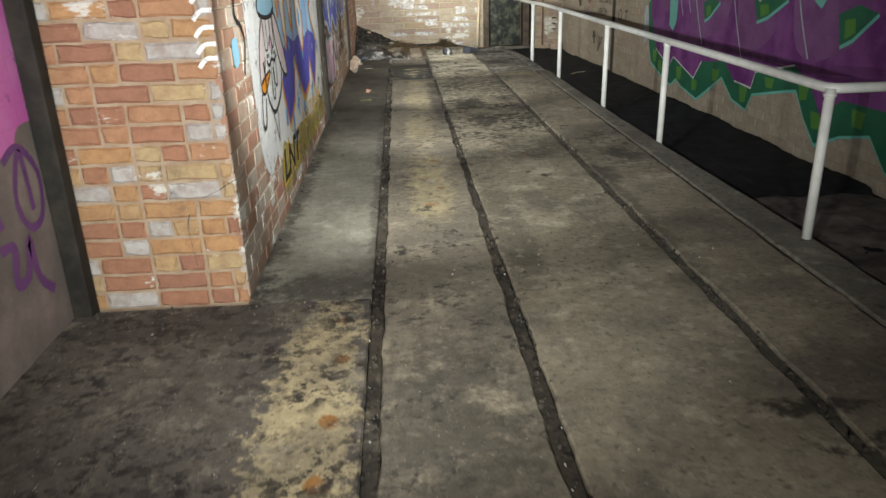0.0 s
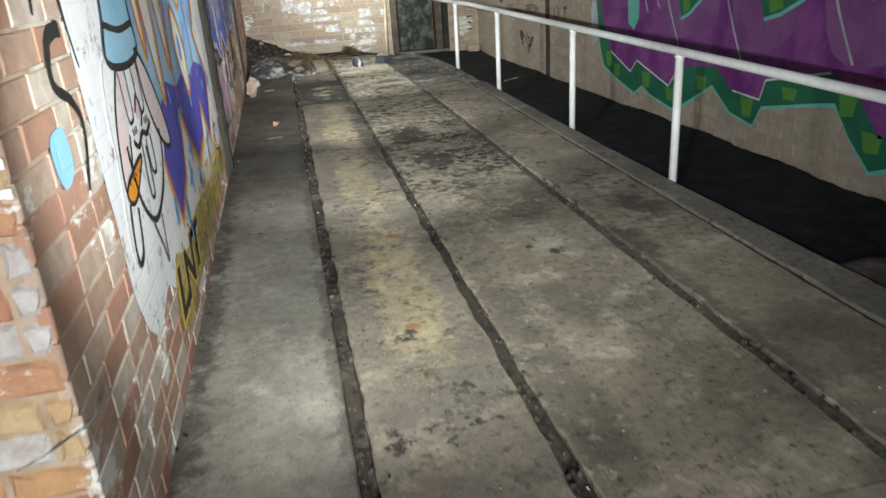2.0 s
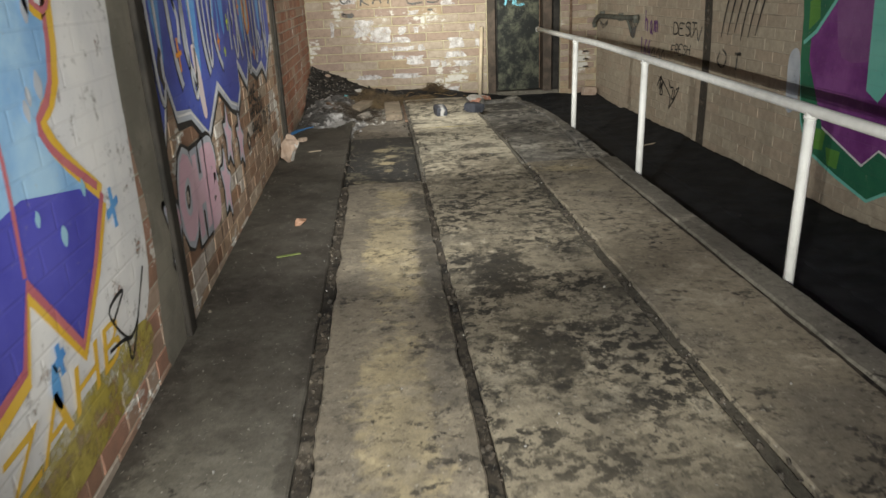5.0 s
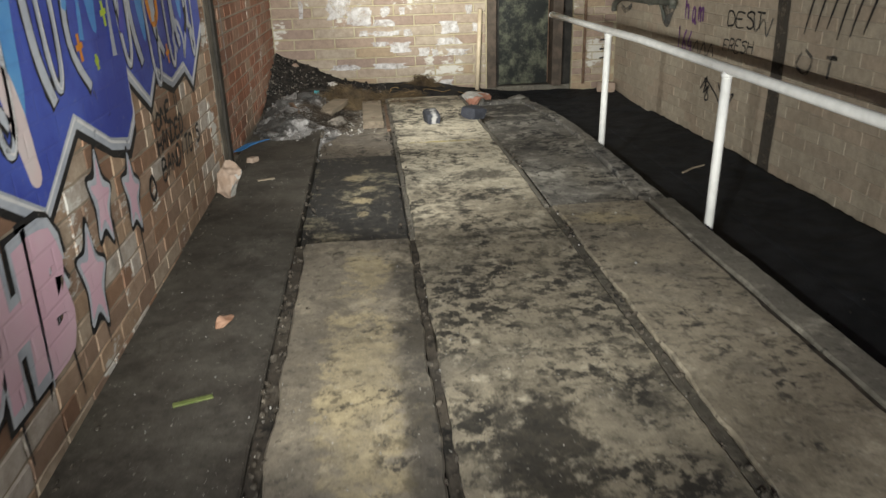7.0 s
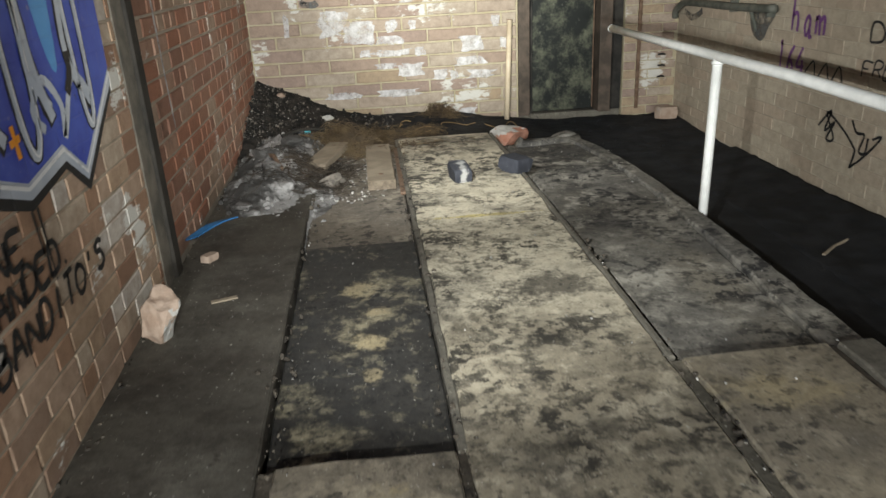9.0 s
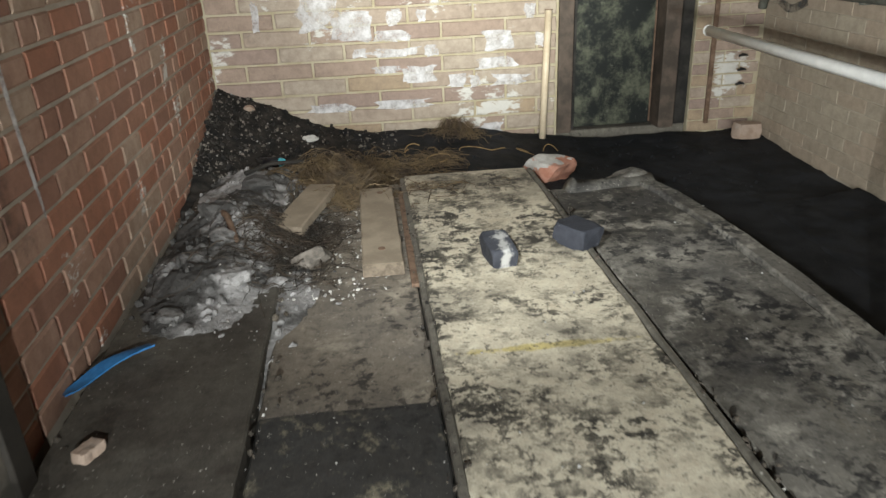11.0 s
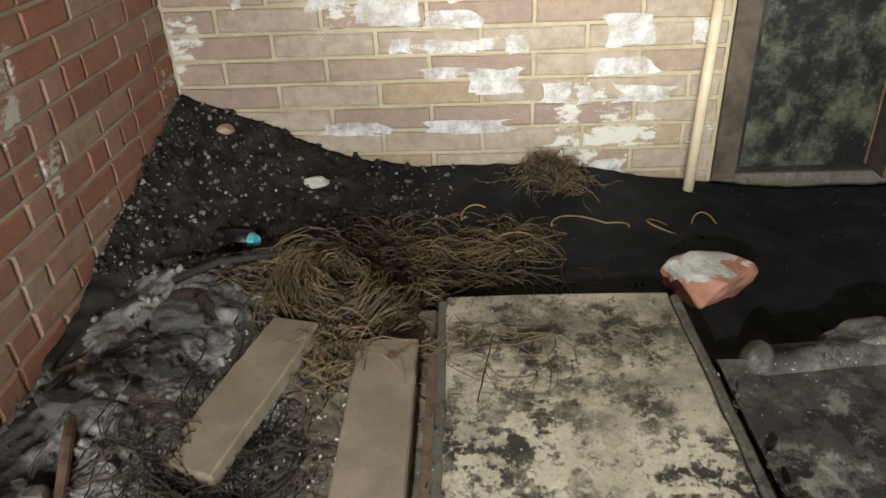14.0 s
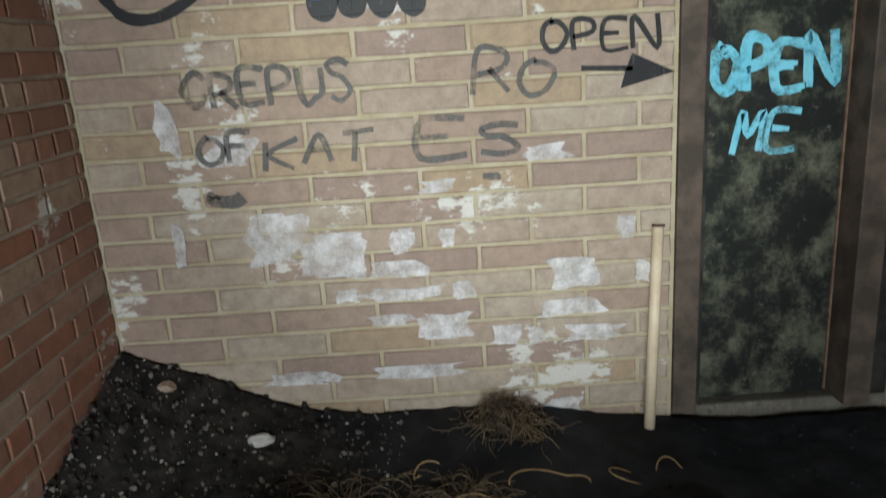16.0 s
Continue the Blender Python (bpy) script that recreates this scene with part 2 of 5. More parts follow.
slab_black = flecked("slab_black", (0.055, 0.051, 0.047), (0.33, 0.29, 0.20), (0.02, 0.02, 0.02), 0.38, 0.6, 9.0,
                     blots=[(0.15, 11.0, 0.07, 0.06, YELLOW, 0.8, 0.5), (0.2, 11.25, 0.05, 0.05, YELLOW, 0.7, 0.5), (0.13, 11.5, 0.09, 0.08, YELLOW, 0.7, 0.5), (0.17, 10.75, 0.04, 0.04, YELLOW, 0.8, 0.5)])
slab_dark = flecked("slab_dark", (0.23, 0.213, 0.185), (0.43, 0.40, 0.345), (0.026, 0.025, 0.026), 0.5, 0.72, 5.5,
                    blots=[(1.5, 12.4, 0.3, 0.5, DARK, 0.7, 0.8), (1.8, 11.2, 0.15, 0.6, (0.26, 0.23, 0.18), 0.6, 0.7), (1.6, 13.7, 0.4, 0.4, BLACK, 0.7, 0.7)])
kerb_concrete = flecked("kerb_concrete", (0.25, 0.23, 0.19), (0.37, 0.34, 0.28), (0.05, 0.045, 0.04), 0.3, 0.5, 8.0, soot_from=9.5, soot_dim=0.5)
channel_black = flecked("channel_black", (0.085, 0.07, 0.055), (0.17, 0.145, 0.115), (0.014, 0.013, 0.012), 0.4, 0.75, 7.0)
channel_dirt = flecked("channel_dirt", (0.125, 0.11, 0.088), (0.21, 0.185, 0.145), (0.028, 0.026, 0.022), 0.35, 0.6, 14.0)
dark_ceiling = plain("dark_ceiling", (0.02, 0.019, 0.018), (0.05, 0.047, 0.043), 3.0)
heap_stone = plain("heap_stone", (0.045, 0.04, 0.035), (0.20, 0.175, 0.15), 16.0, amount=0.4, stain=(0.04, 0.036, 0.03))
# Dark earth, its near-black tone also standing in for the ramp edge's shadow.
shaded_black_dirt = plain("shaded_black_dirt", (0.005, 0.006, 0.008), (0.018, 0.019, 0.023), 5.0, rough=0.8, bump=0.9, amount=0.3, stain=(0.032, 0.032, 0.034))
heap_dirt = plain("heap_dirt", (0.009, 0.0085, 0.0085), (0.034, 0.029, 0.025), 12.0, rough=0.9, bump=0.9, amount=0.4, stain=(0.10, 0.083, 0.066), grain=60.0)
n = Nodes("ash")
pale = n.mix(n.noise(7.0, 7.0, 0.7), (0.022, 0.021, 0.020), (0.12, 0.113, 0.108))
pale = n.mix(n.maths("MULTIPLY", n.step(n.noise(2.3, 7.0, 0.62), 0.46, 0.58, 0.0, 0.95), n.step(n.maths("ADD", n.axis(1), n.noise(2.0, 4.0)), 12.6, 13.4, 0.5, 1.0)), pale, (0.36, 0.345, 0.34))
pale = n.mix(n.step(n.noise(16.0, 8.0, 0.75), 0.55, 0.65, 0.0, 0.7), pale, (0.05, 0.045, 0.042))
ash = n.done(pale, 0.95, n.bump(n.maths("ADD", n.noise(70.0, 4.0), n.noise(18.0, 6.0)), 0.9, 0.008))
mortar = plain("mortar", (0.36, 0.33, 0.27), (0.46, 0.42, 0.34), 8.0, amount=0.25, stain=(0.12, 0.11, 0.1))
mortar_far = plain("mortar_far", (0.32, 0.27, 0.215), (0.42, 0.36, 0.295), 5.0, amount=0.5, stain=(0.10, 0.085, 0.07))
mortar_warm = plain("mortar_warm", (0.31, 0.215, 0.145), (0.39, 0.30, 0.22), 8.0, amount=0.45, stain=(0.16, 0.115, 0.085))
near_render = plain("near_render", (0.17, 0.14, 0.13), (0.27, 0.215, 0.20), 3.0, amount=0.5, stain=(0.075, 0.06, 0.055), bump=0.5)
mortar_yellow = plain("mortar_yellow", (0.37, 0.315, 0.205), (0.44, 0.385, 0.28), 6.0, amount=0.4, stain=(0.22, 0.18, 0.135))
mortar_tags = plain("mortar_tags", (0.25, 0.20, 0.15), (0.35, 0.29, 0.225), 5.0, amount=0.45, stain=(0.16, 0.12, 0.09))
render_wall = plain("render_wall", (0.36, 0.31, 0.245), (0.43, 0.375, 0.30), 2.0, amount=0.45, stain=(0.12, 0.10, 0.08))
rail_paint = plain("rail_paint", (0.74, 0.74, 0.72), (0.84, 0.84, 0.82), 12.0, rough=0.45, bump=0.15, amount=0.18, stain=(0.40, 0.33, 0.26))
column_steel = plain("column_steel", (0.016, 0.0145, 0.0125), (0.036, 0.031, 0.026), 6.0, rough=0.8, amount=0.35, stain=(0.062, 0.048, 0.036))
column_render = plain("column_render", (0.10, 0.092, 0.078), (0.19, 0.165, 0.135), 7.0, rough=0.9, bump=0.7, amount=0.45, stain=(0.055, 0.05, 0.045))
timber = plain("timber", (0.24, 0.195, 0.145), (0.34, 0.28, 0.21), 5.0, rough=0.8, amount=0.35, stain=(0.16, 0.12, 0.08))
blackened = plain("blackened", (0.014, 0.013, 0.012), (0.04, 0.036, 0.032), 8.0, rough=0.75, amount=0.35, stain=(0.07, 0.055, 0.04))
board_end = plain("board_end", (0.12, 0.095, 0.07), (0.20, 0.16, 0.12), 30.0, rough=0.9, amount=0.4, stain=(0.05, 0.04, 0.03))
frame_wood = plain("frame_wood", (0.055, 0.043, 0.034), (0.11, 0.082, 0.064), 7.0, rough=0.7, amount=0.4, stain=(0.05, 0.04, 0.035))
n = Nodes("door_paint")
bloom = n.mix(n.step(n.noise(4.5, 10.0, 0.75), 0.44, 0.66, 0.0, 0.9), (0.008, 0.010, 0.009), (0.125, 0.13, 0.09))
bloom = n.mix(n.step(n.noise(22.0, 6.0, 0.7), 0.60, 0.70, 0.0, 0.55), bloom, (0.16, 0.16, 0.13))
door_paint = n.done(bloom, 0.6, n.bump(n.noise(40.0, 5.0), 0.3, 0.003))
pipe_plastic = plain("pipe_plastic", (0.58, 0.47, 0.33), (0.68, 0.57, 0.42), 9.0, rough=0.45, bump=0.1, amount=0.2, stain=(0.3, 0.24, 0.17))
n = Nodes("rock_dark")
face = n.mix(n.noise(12.0, 6.0), (0.012, 0.014, 0.02), (0.07, 0.073, 0.09))
face = n.mix(n.step(n.noise(13.0, 9.0, 0.72), 0.60, 0.68, 0.0, 0.7), face, (0.36, 0.355, 0.36))
rock_dark = n.done(face, 0.85, n.bump(n.noise(45.0, 6.0), 0.7, 0.006))
n = Nodes("rock_split")
face = n.mix(n.noise(12.0, 6.0), (0.014, 0.016, 0.022), (0.075, 0.078, 0.095))
streak = n.maths("ADD", n.maths("MULTIPLY", n.maths("ABSOLUTE", n.maths("SUBTRACT", n.axis(0), 0.815)), -9.0), n.maths("MULTIPLY", n.noise(14.0, 8.0, 0.7), 1.5))
face = n.mix(n.step(streak, 0.46, 0.72, 0.0, 0.75), face, (0.50, 0.49, 0.47))
rock_split = n.done(face, 0.85, n.bump(n.noise(45.0, 6.0), 0.7, 0.006))
rock_red = plain("rock_red", (0.38, 0.17, 0.115), (0.48, 0.25, 0.18), 14.0, amount=0.4, stain=(0.16, 0.12, 0.10), bump=0.7)
fragment_red = plain("fragment_red", (0.30, 0.16, 0.10), (0.40, 0.24, 0.165), 20.0, amount=0.4, stain=(0.10, 0.08, 0.065), bump=0.7)
rock_white = plain("rock_white", (0.42, 0.40, 0.37), (0.56, 0.54, 0.51), 16.0, amount=0.5, stain=(0.16, 0.15, 0.14), bump=0.8)
rock_grey = plain("rock_grey", (0.20, 0.19, 0.18), (0.34, 0.33, 0.31), 16.0, amount=0.4, stain=(0.06, 0.055, 0.05))
pale_brick = plain("pale_brick", (0.35, 0.25, 0.19), (0.43, 0.33, 0.265), 11.0, amount=0.45, stain=(0.40, 0.36, 0.32), bump=0.7)
blue_plastic = plain("blue_plastic", (0.03, 0.14, 0.34), (0.05, 0.20, 0.45), 20.0, rough=0.4, bump=0.1, amount=0.2, stain=(0.1, 0.1, 0.1))
cyan_plastic = plain("cyan_plastic", (0.10, 0.50, 0.62), (0.16, 0.6, 0.7), 20.0, rough=0.4, bump=0.1, amount=0.2, stain=(0.5, 0.5, 0.5))
black_plastic = plain("black_plastic", (0.012, 0.012, 0.014), (0.025, 0.025, 0.028), 20.0, rough=0.4, bump=0.1, amount=0.2, stain=(0.08, 0.08, 0.08))
rusty = plain("rusty", (0.12, 0.075, 0.05), (0.20, 0.13, 0.09), 18.0, rough=0.8, amount=0.4, stain=(0.04, 0.03, 0.025))
dark_pipe = plain("dark_pipe", (0.06, 0.065, 0.055), (0.13, 0.13, 0.11), 9.0, rough=0.6, amount=0.4, stain=(0.03, 0.03, 0.03))
dark_fibre = plain("dark_fibre", (0.02, 0.016, 0.012), (0.055, 0.04, 0.028), 8.0, rough=0.8, bump=0.1)
fibre = plain("fibre", (0.055, 0.038, 0.026), (0.15, 0.105, 0.055), 8.0, rough=0.7, bump=0.1, amount=0.45, stain=(0.06, 0.04, 0.02))
wire_brown = plain("wire_brown", (0.20, 0.13, 0.06), (0.30, 0.20, 0.09), 20.0, rough=0.6, bump=0.1, amount=0.2)
leaf_green = plain("leaf_green", (0.14, 0.19, 0.05), (0.24, 0.28, 0.10), 30.0, rough=0.6, bump=0.2, amount=0.2)

PIER = [(0.36, 0.175, 0.11), (0.46, 0.26, 0.125), (0.32, 0.155, 0.105), (0.46, 0.34, 0.19), (0.41, 0.22, 0.125), (0.44, 0.42, 0.41), (0.38, 0.19, 0.115), (0.45, 0.30, 0.16), (0.48, 0.46, 0.45), (0.43, 0.25, 0.125)]
MURAL = [(0.38, 0.25, 0.185), (0.44, 0.33, 0.26), (0.39, 0.21, 0.15), (0.47, 0.40, 0.34), (0.34, 0.19, 0.13)]
TAGS = [(0.33, 0.20, 0.13), (0.41, 0.29, 0.20), (0.26, 0.15, 0.10), (0.46, 0.37, 0.285), (0.37, 0.24, 0.165), (0.30, 0.205, 0.15), (0.52, 0.47, 0.42), (0.42, 0.30, 0.22)]
FAR = [(0.36, 0.19, 0.13), (0.40, 0.25, 0.185), (0.30, 0.16, 0.115), (0.42, 0.31, 0.235), (0.37, 0.17, 0.11)]
END = [(0.36, 0.27, 0.215), (0.40, 0.32, 0.255), (0.33, 0.245, 0.205), (0.42, 0.35, 0.28), (0.39, 0.295, 0.20)]
SIDE = [(0.42, 0.355, 0.275), (0.45, 0.385, 0.30), (0.40, 0.33, 0.255), (0.43, 0.345, 0.265)]


# ---- mesh helpers ----
def mesh_of(name, bm, *materials):
    me = bpy.data.meshes.new(name)
    bm.normal_update()
    bm.to_mesh(me)
    bm.free()
    for m in materials:
        me.materials.append(m)
    return me


def box(x0, x1, y0, y1, z0, z1, bm=None, bevel=0.0):
    bm = bm or bmesh.new()
    m = Matrix.Translation(((x0 + x1) / 2, (y0 + y1) / 2, (z0 + z1) / 2)) @ Matrix.Diagonal((x1 - x0, y1 - y0, z1 - z0, 1))
    made = bmesh.ops.create_cube(bm, size=1.0, matrix=m)
    if bevel:
        edges = list({e for v in made["verts"] for e in v.link_edges})
        bmesh.ops.bevel(bm, geom=edges, offset=bevel, segments=2, profile=0.5, affect="EDGES")
    return bm


def smooth(me):
    for p in me.polygons:
        p.use_smooth = True
    return me


def part(name, bm, material, parent, label="", soft=False):
    ob = new(name, mesh_of(name, bm, material))
    if soft:
        smooth(ob.data)
    ob.parent = parent
    return tagged(ob, label)


def thing(name, bm, material, label, category, soft=False, group="", kind=""):
    ob = new(name, mesh_of(name, bm, material))
    if soft:
        smooth(ob.data)
    return tagged(ob, label, category, group, kind)


def structure(name, bm, material, label, category):
    return thing(name, bm, material, label, category, kind="structure")


def tube(points, radius, bm=None, sides=12, taper=1.0):
    bm = bm or bmesh.new()
    rings, pts = [], [Vector(p) for p in points]
    for i, p in enumerate(pts):
        d = (pts[min(i + 1, len(pts) - 1)] - pts[max(i - 1, 0)]).normalized()
        q = d.to_track_quat("Z", "Y")
        r = radius * (1 + (taper - 1) * i / (len(pts) - 1))
        rings.append([bm.verts.new(p + q @ Vector((r * math.cos(2 * math.pi * k / sides), r * math.sin(2 * math.pi * k / sides), 0))) for k in range(sides)])
    for a, b in zip(rings, rings[1:]):
        for k in range(sides):
            bm.faces.new((a[k], a[(k + 1) % sides], b[(k + 1) % sides], b[k]))
    bm.faces.new(rings[0][::-1])
    bm.faces.new(rings[-1])
    return bm


def lump(centre, size, seed, rough=0.35, level=3, squash=6, turn=0.0):
    """A broken stone: a ball cut flat by random planes, then roughened."""
    rnd = random.Random(seed)
    bm = bmesh.new()
    bmesh.ops.create_icosphere(bm, subdivisions=level, radius=1.0)
    for _ in range(squash):
        d = Vector((rnd.gauss(0, 1), rnd.gauss(0, 1), rnd.gauss(0, 1))).normalized()
        limit = rnd.uniform(0.5, 0.8)
        for v in bm.verts:
            over = v.co.dot(d) - limit
            if over > 0:
                v.co -= d * over
    spin = Matrix.Rotation(turn, 3, "Z")
    for v in bm.verts:
        v.co *= 1 + rough * 0.25 * noise.noise(v.co * 2.3 + Vector((seed, 0, 0)))
        v.co = Vector(centre) + spin @ Vector((v.co.x * size[0], v.co.y * size[1], v.co.z * size[2]))
    return bm


def ramp(y):
    return min(-0.05 + 0.0205 * y, 0.185)


# ---- setting ----
GROUND, TOP = -0.08, 3.1
structure("ground", box(-4, 6, -8, 18, GROUND - 0.3, GROUND), shaded_black_dirt, "black dirt floor round the ramp, the ramp's shadow in its colour", "floor")
# The ceiling stays out of view; its dark tone keeps bounced torchlight low.
structure("ceiling", box(-2.2, 3.8, -6, 16.4, TOP, TOP + 0.2), dark_ceiling, "unseen concrete ceiling slab, dark to cut bounced light", "ceiling")
structure("wall_back", box(-2.2, 3.8, -6.2, -6, GROUND, TOP), render_wall, "plain rendered wall", "wall")
structure("wall_left_near", box(-1.85, -1.62, -6, 3.65, GROUND, TOP), near_render, "grey rendered wall with pink and black spray paint", "wall")
wall_pier = structure("wall_pier", box(-1.62, -0.805, 3.362, 3.65, GROUND, TOP), mortar_warm, "red and orange brick pier with patches of old white paint", "wall")
wall_mural = structure("wall_left_mural", box(-1.05, -0.805, 3.65, 7.78, GROUND, TOP), mortar, "brick wall under a bright painted mural", "wall")
wall_tags = structure("wall_left_tags", box(-1.05, -0.805, 7.92, 11.6, GROUND, TOP), mortar_tags, "bare brown brick wall with blue and pink graffiti", "wall")
wall_far = structure("wall_left_far", box(-1.12, -0.879, 11.82, 15.67, GROUND, TOP), mortar_far, "bare red brick wall with pale mortar", "wall")
wall_right = structure("wall_right", box(3.354, 3.6, -6, 15.67, GROUND, TOP), render_wall, "tan rendered brick wall with purple and green graffiti", "wall")
wall_end = structure("wall_end", box(-1.12, 1.72, 15.66, 15.95, GROUND, TOP), mortar_yellow, "tan brick end wall with patches of white paint", "wall")
wall_end_side = structure("wall_end_right", box(2.80, 3.6, 15.66, 15.95, GROUND, TOP), mortar_yellow, "pale brick wall beside the door", "wall")
structure("wall_over_door", box(1.72, 2.80, 15.66, 15.95, 2.2, TOP), mortar_yellow, "wall above the doorway", "wall")
structure("wall_behind_door", box(1.5, 3.0, 15.95, 16.1, GROUND, TOP), concrete, "plain wall behind the door", "wall")
structure("trim_column_mid", box(-1.0, -0.772, 7.785, 7.885, GROUND, TOP, bevel=0.012), column_steel, "dark steel column between two brick walls", "column")
column = structure("trim_column_far", box(-1.0, -0.80, 11.61, 11.81, GROUND, TOP, bevel=0.006), column_render, "rendered pier with a dark steel angle beside the brick wall", "column")
part("flange", box(-0.80, -0.78, 11.755, 11.85, GROUND, TOP, bevel=0.004), column_steel, column)
structure("trim_corner_post", box(-1.62, -1.53, 3.25, 3.34, GROUND, TOP, bevel=0.008), column_steel, "dark post in the corner beside the brick pier", "post")


def line(at3, per_metre):
    return lambda y: at3 + per_metre * (y - 3)


def strip(xl, xr, y0, y1, drop=0.0, ragged=0.0, step=0.04):
    """A length of the ramp between two lines xl(y) and xr(y), with worn, uneven edges and a chamfer."""
    bm = bmesh.new()
    count = max(2, int((y1 - y0) / step))
    rows = []
    for i in range(count + 1):
        y = y0 + (y1 - y0) * i / count
        z = ramp(y) - drop + 0.003 * noise.noise(Vector((xl(y) * 2, y * 1.3, drop * 50)))
        a = xl(y) + ragged * (noise.noise(Vector((y * 4.1, xl(3) * 7, 0))) + 0.5 * noise.noise(Vector((y * 15.0, xl(3) * 7, 1))))
        b = xr(y) + ragged * (noise.noise(Vector((y * 4.1, xr(3) * 7, 5))) + 0.5 * noise.noise(Vector((y * 15.0, xr(3) * 7, 6))))
        shift = lambda x: y + (ragged * 1.6 * noise.noise(Vector((x * 6, y0, 3))) if i in (0, count) and y > 0 else 0)
        across = [(a, z - 0.05), (a, z - 0.008), (a + 0.008, z), (a + (b - a) * 0.33, z), (a + (b - a) * 0.66, z), (b - 0.008, z), (b, z - 0.008), (b, z - 0.05), (b, GROUND - 0.02), (a, GROUND - 0.02)]
        rows.append([bm.verts.new((x, shift(x), h)) for x, h in across])
    k = len(rows[0])
    for p, q in zip(rows, rows[1:]):
        for j in range(k):
            bm.faces.new((p[j], p[(j + 1) % k], q[(j + 1) % k], q[j]))
    bm.faces.new(rows[0][::-1])
    bm.faces.new(rows[-1])
    bmesh.ops.recalc_face_normals(bm, faces=bm.faces)
    return bm


XW = line(-0.81, 0)
X1, X2 = line(-0.20, 0.0), line(-0.138, 0.0)
X3, X4 = line(0.445, -0.003), line(0.508, -0.006)
X5, X6 = line(1.42, -0.0185), line(1.488, -0.0198)
X7 = line(2.032, -0.016)


def X8(y):
    """The kerb's outer side, which bends in at the far end."""
    return float(np.interp(y, (-6, 4.3, 6.1, 8.2, 10.0, 12.6, 13.3, 13.9, 14.25), (2.42, 2.29, 2.20, 2.14, 2.10, 2.105, 2.075, 2.0, 1.90)))


def kerb_inside(y):
    return float(np.interp(y, (10.6, 12.5, 13.3, 13.9, 14.25), (1.93, 2.0, 1.97, 1.89, 1.78)))



floor = tagged(new("floor"), "worn concrete ramp in long stained strips", "floor", kind="structure")
part("slab", strip(line(-1.63, 0), X1, -6, 3.30, 0.0, 0.01), slab_apron, floor, "dark stained concrete with yellow patches")
part("slab", strip(XW, X1, 3.302, 14.6, 0.003, 0.006), slab_plain, floor)
part("slab", strip(X2, X3, -6, 10.19, 0.0, 0.016), slab_yellow, floor, "concrete strip with yellow stains and rust spots")
part("slab", strip(line(-0.186, 0), line(0.474, -0.006), 10.228, 12.1, 0.046, 0.006), slab_black, floor, "sunken strip blackened with mould")
part("slab", strip(line(-0.186, 0), line(0.474, -0.006), 12.1, 14.4, 0.046, 0.006), slab_far, floor)
part("slab", strip(X4, X5, -6, 3.29, 0.0, 0.016), slab_side, floor)
part("slab", strip(X4, X5, 3.292, 14.42, 0.003, 0.012), slab_tan, floor, "tan to cream concrete strip flecked with black mould")
part("slab", strip(X6, X7, -6, 3.29, 0.0, 0.016), slab_side, floor)
part("slab", strip(X6, X7, 3.292, 10.60, 0.003, 0.016), slab_side, floor)
part("slab", strip(line(1.500, -0.0185), lambda y: kerb_inside(y) - 0.002, 10.655, 14.12, 0.056, 0.010), slab_dark, floor, "sunken dark strip beside the kerb")
for a, b, end, fill in ((X1, X2, 10.19, channel_black), (X3, X4, 10.19, channel_black), (X5, X6, 10.6, channel_dirt), (line(2.026, -0.016), line(2.066, -0.016), 10.6, channel_black)):
    part("channel", strip(a, b, -6, end, 0.016, 0.0, 0.05), fill, floor, "dirt-filled joint between slabs")
part("edging", strip(lambda y: X5(y) + 0.004, lambda y: X5(y) + 0.036, 10.62, 14.41, 0.002, 0.004), kerb_concrete, floor, "narrow edging beside the cream panel")
part("edging", strip(line(0.478, -0.006), line(0.512, -0.006), 10.2, 14.40, 0.006, 0.005), kerb_concrete, floor, "narrow pale edging beside the cream panel")
part("kerb", strip(line(2.065, -0.016), X8, -6, 10.6, 0.002, 0.012), kerb_concrete, floor, "worn concrete kerb under the handrail")
part("kerb", strip(lambda y: kerb_inside(y) + 0.006, X8, 10.605, 14.22, 0.036, 0.014), slab_dark, floor, "blackened concrete kerb under the handrail")

# ---- brick courses ----
def brick_mesh(name, length, height, depth, material, chamfer, wear, seed):
    """A brick that lies along x, its face towards -y at y = 0, with chipped, uneven edges."""
    rnd = random.Random(seed)
    bm = bmesh.new()
    l, h, c = length / 2, height / 2, chamfer
    knots = [(-1, -1), (-0.3, -1), (0.35, -1), (1, -1), (1, 0.1), (1, 1), (0.3, 1), (-0.35, 1), (-1, 1), (-1, -0.1)]
    j = lambda: rnd.uniform(-wear, wear)
    front = [bm.verts.new((sx * (l - c) + j(), 0, sz * (h - c) + j())) for sx, sz in knots]
    rim = [bm.verts.new((sx * l + 0.3 * j(), c * 0.8 + abs(j()), sz * h + 0.3 * j())) for sx, sz in knots]
    back = [bm.verts.new((sx * l, depth, sz * h)) for sx, sz in knots]
    bm.faces.new(front)
    k = len(knots)
    for a, b in ((front, rim), (rim, back)):
        for i in range(k):
            bm.faces.new((a[i], b[i], b[(i + 1) % k], a[(i + 1) % k]))
    bmesh.ops.recalc_face_normals(bm, faces=bm.faces)
    return mesh_of(name, bm, material)


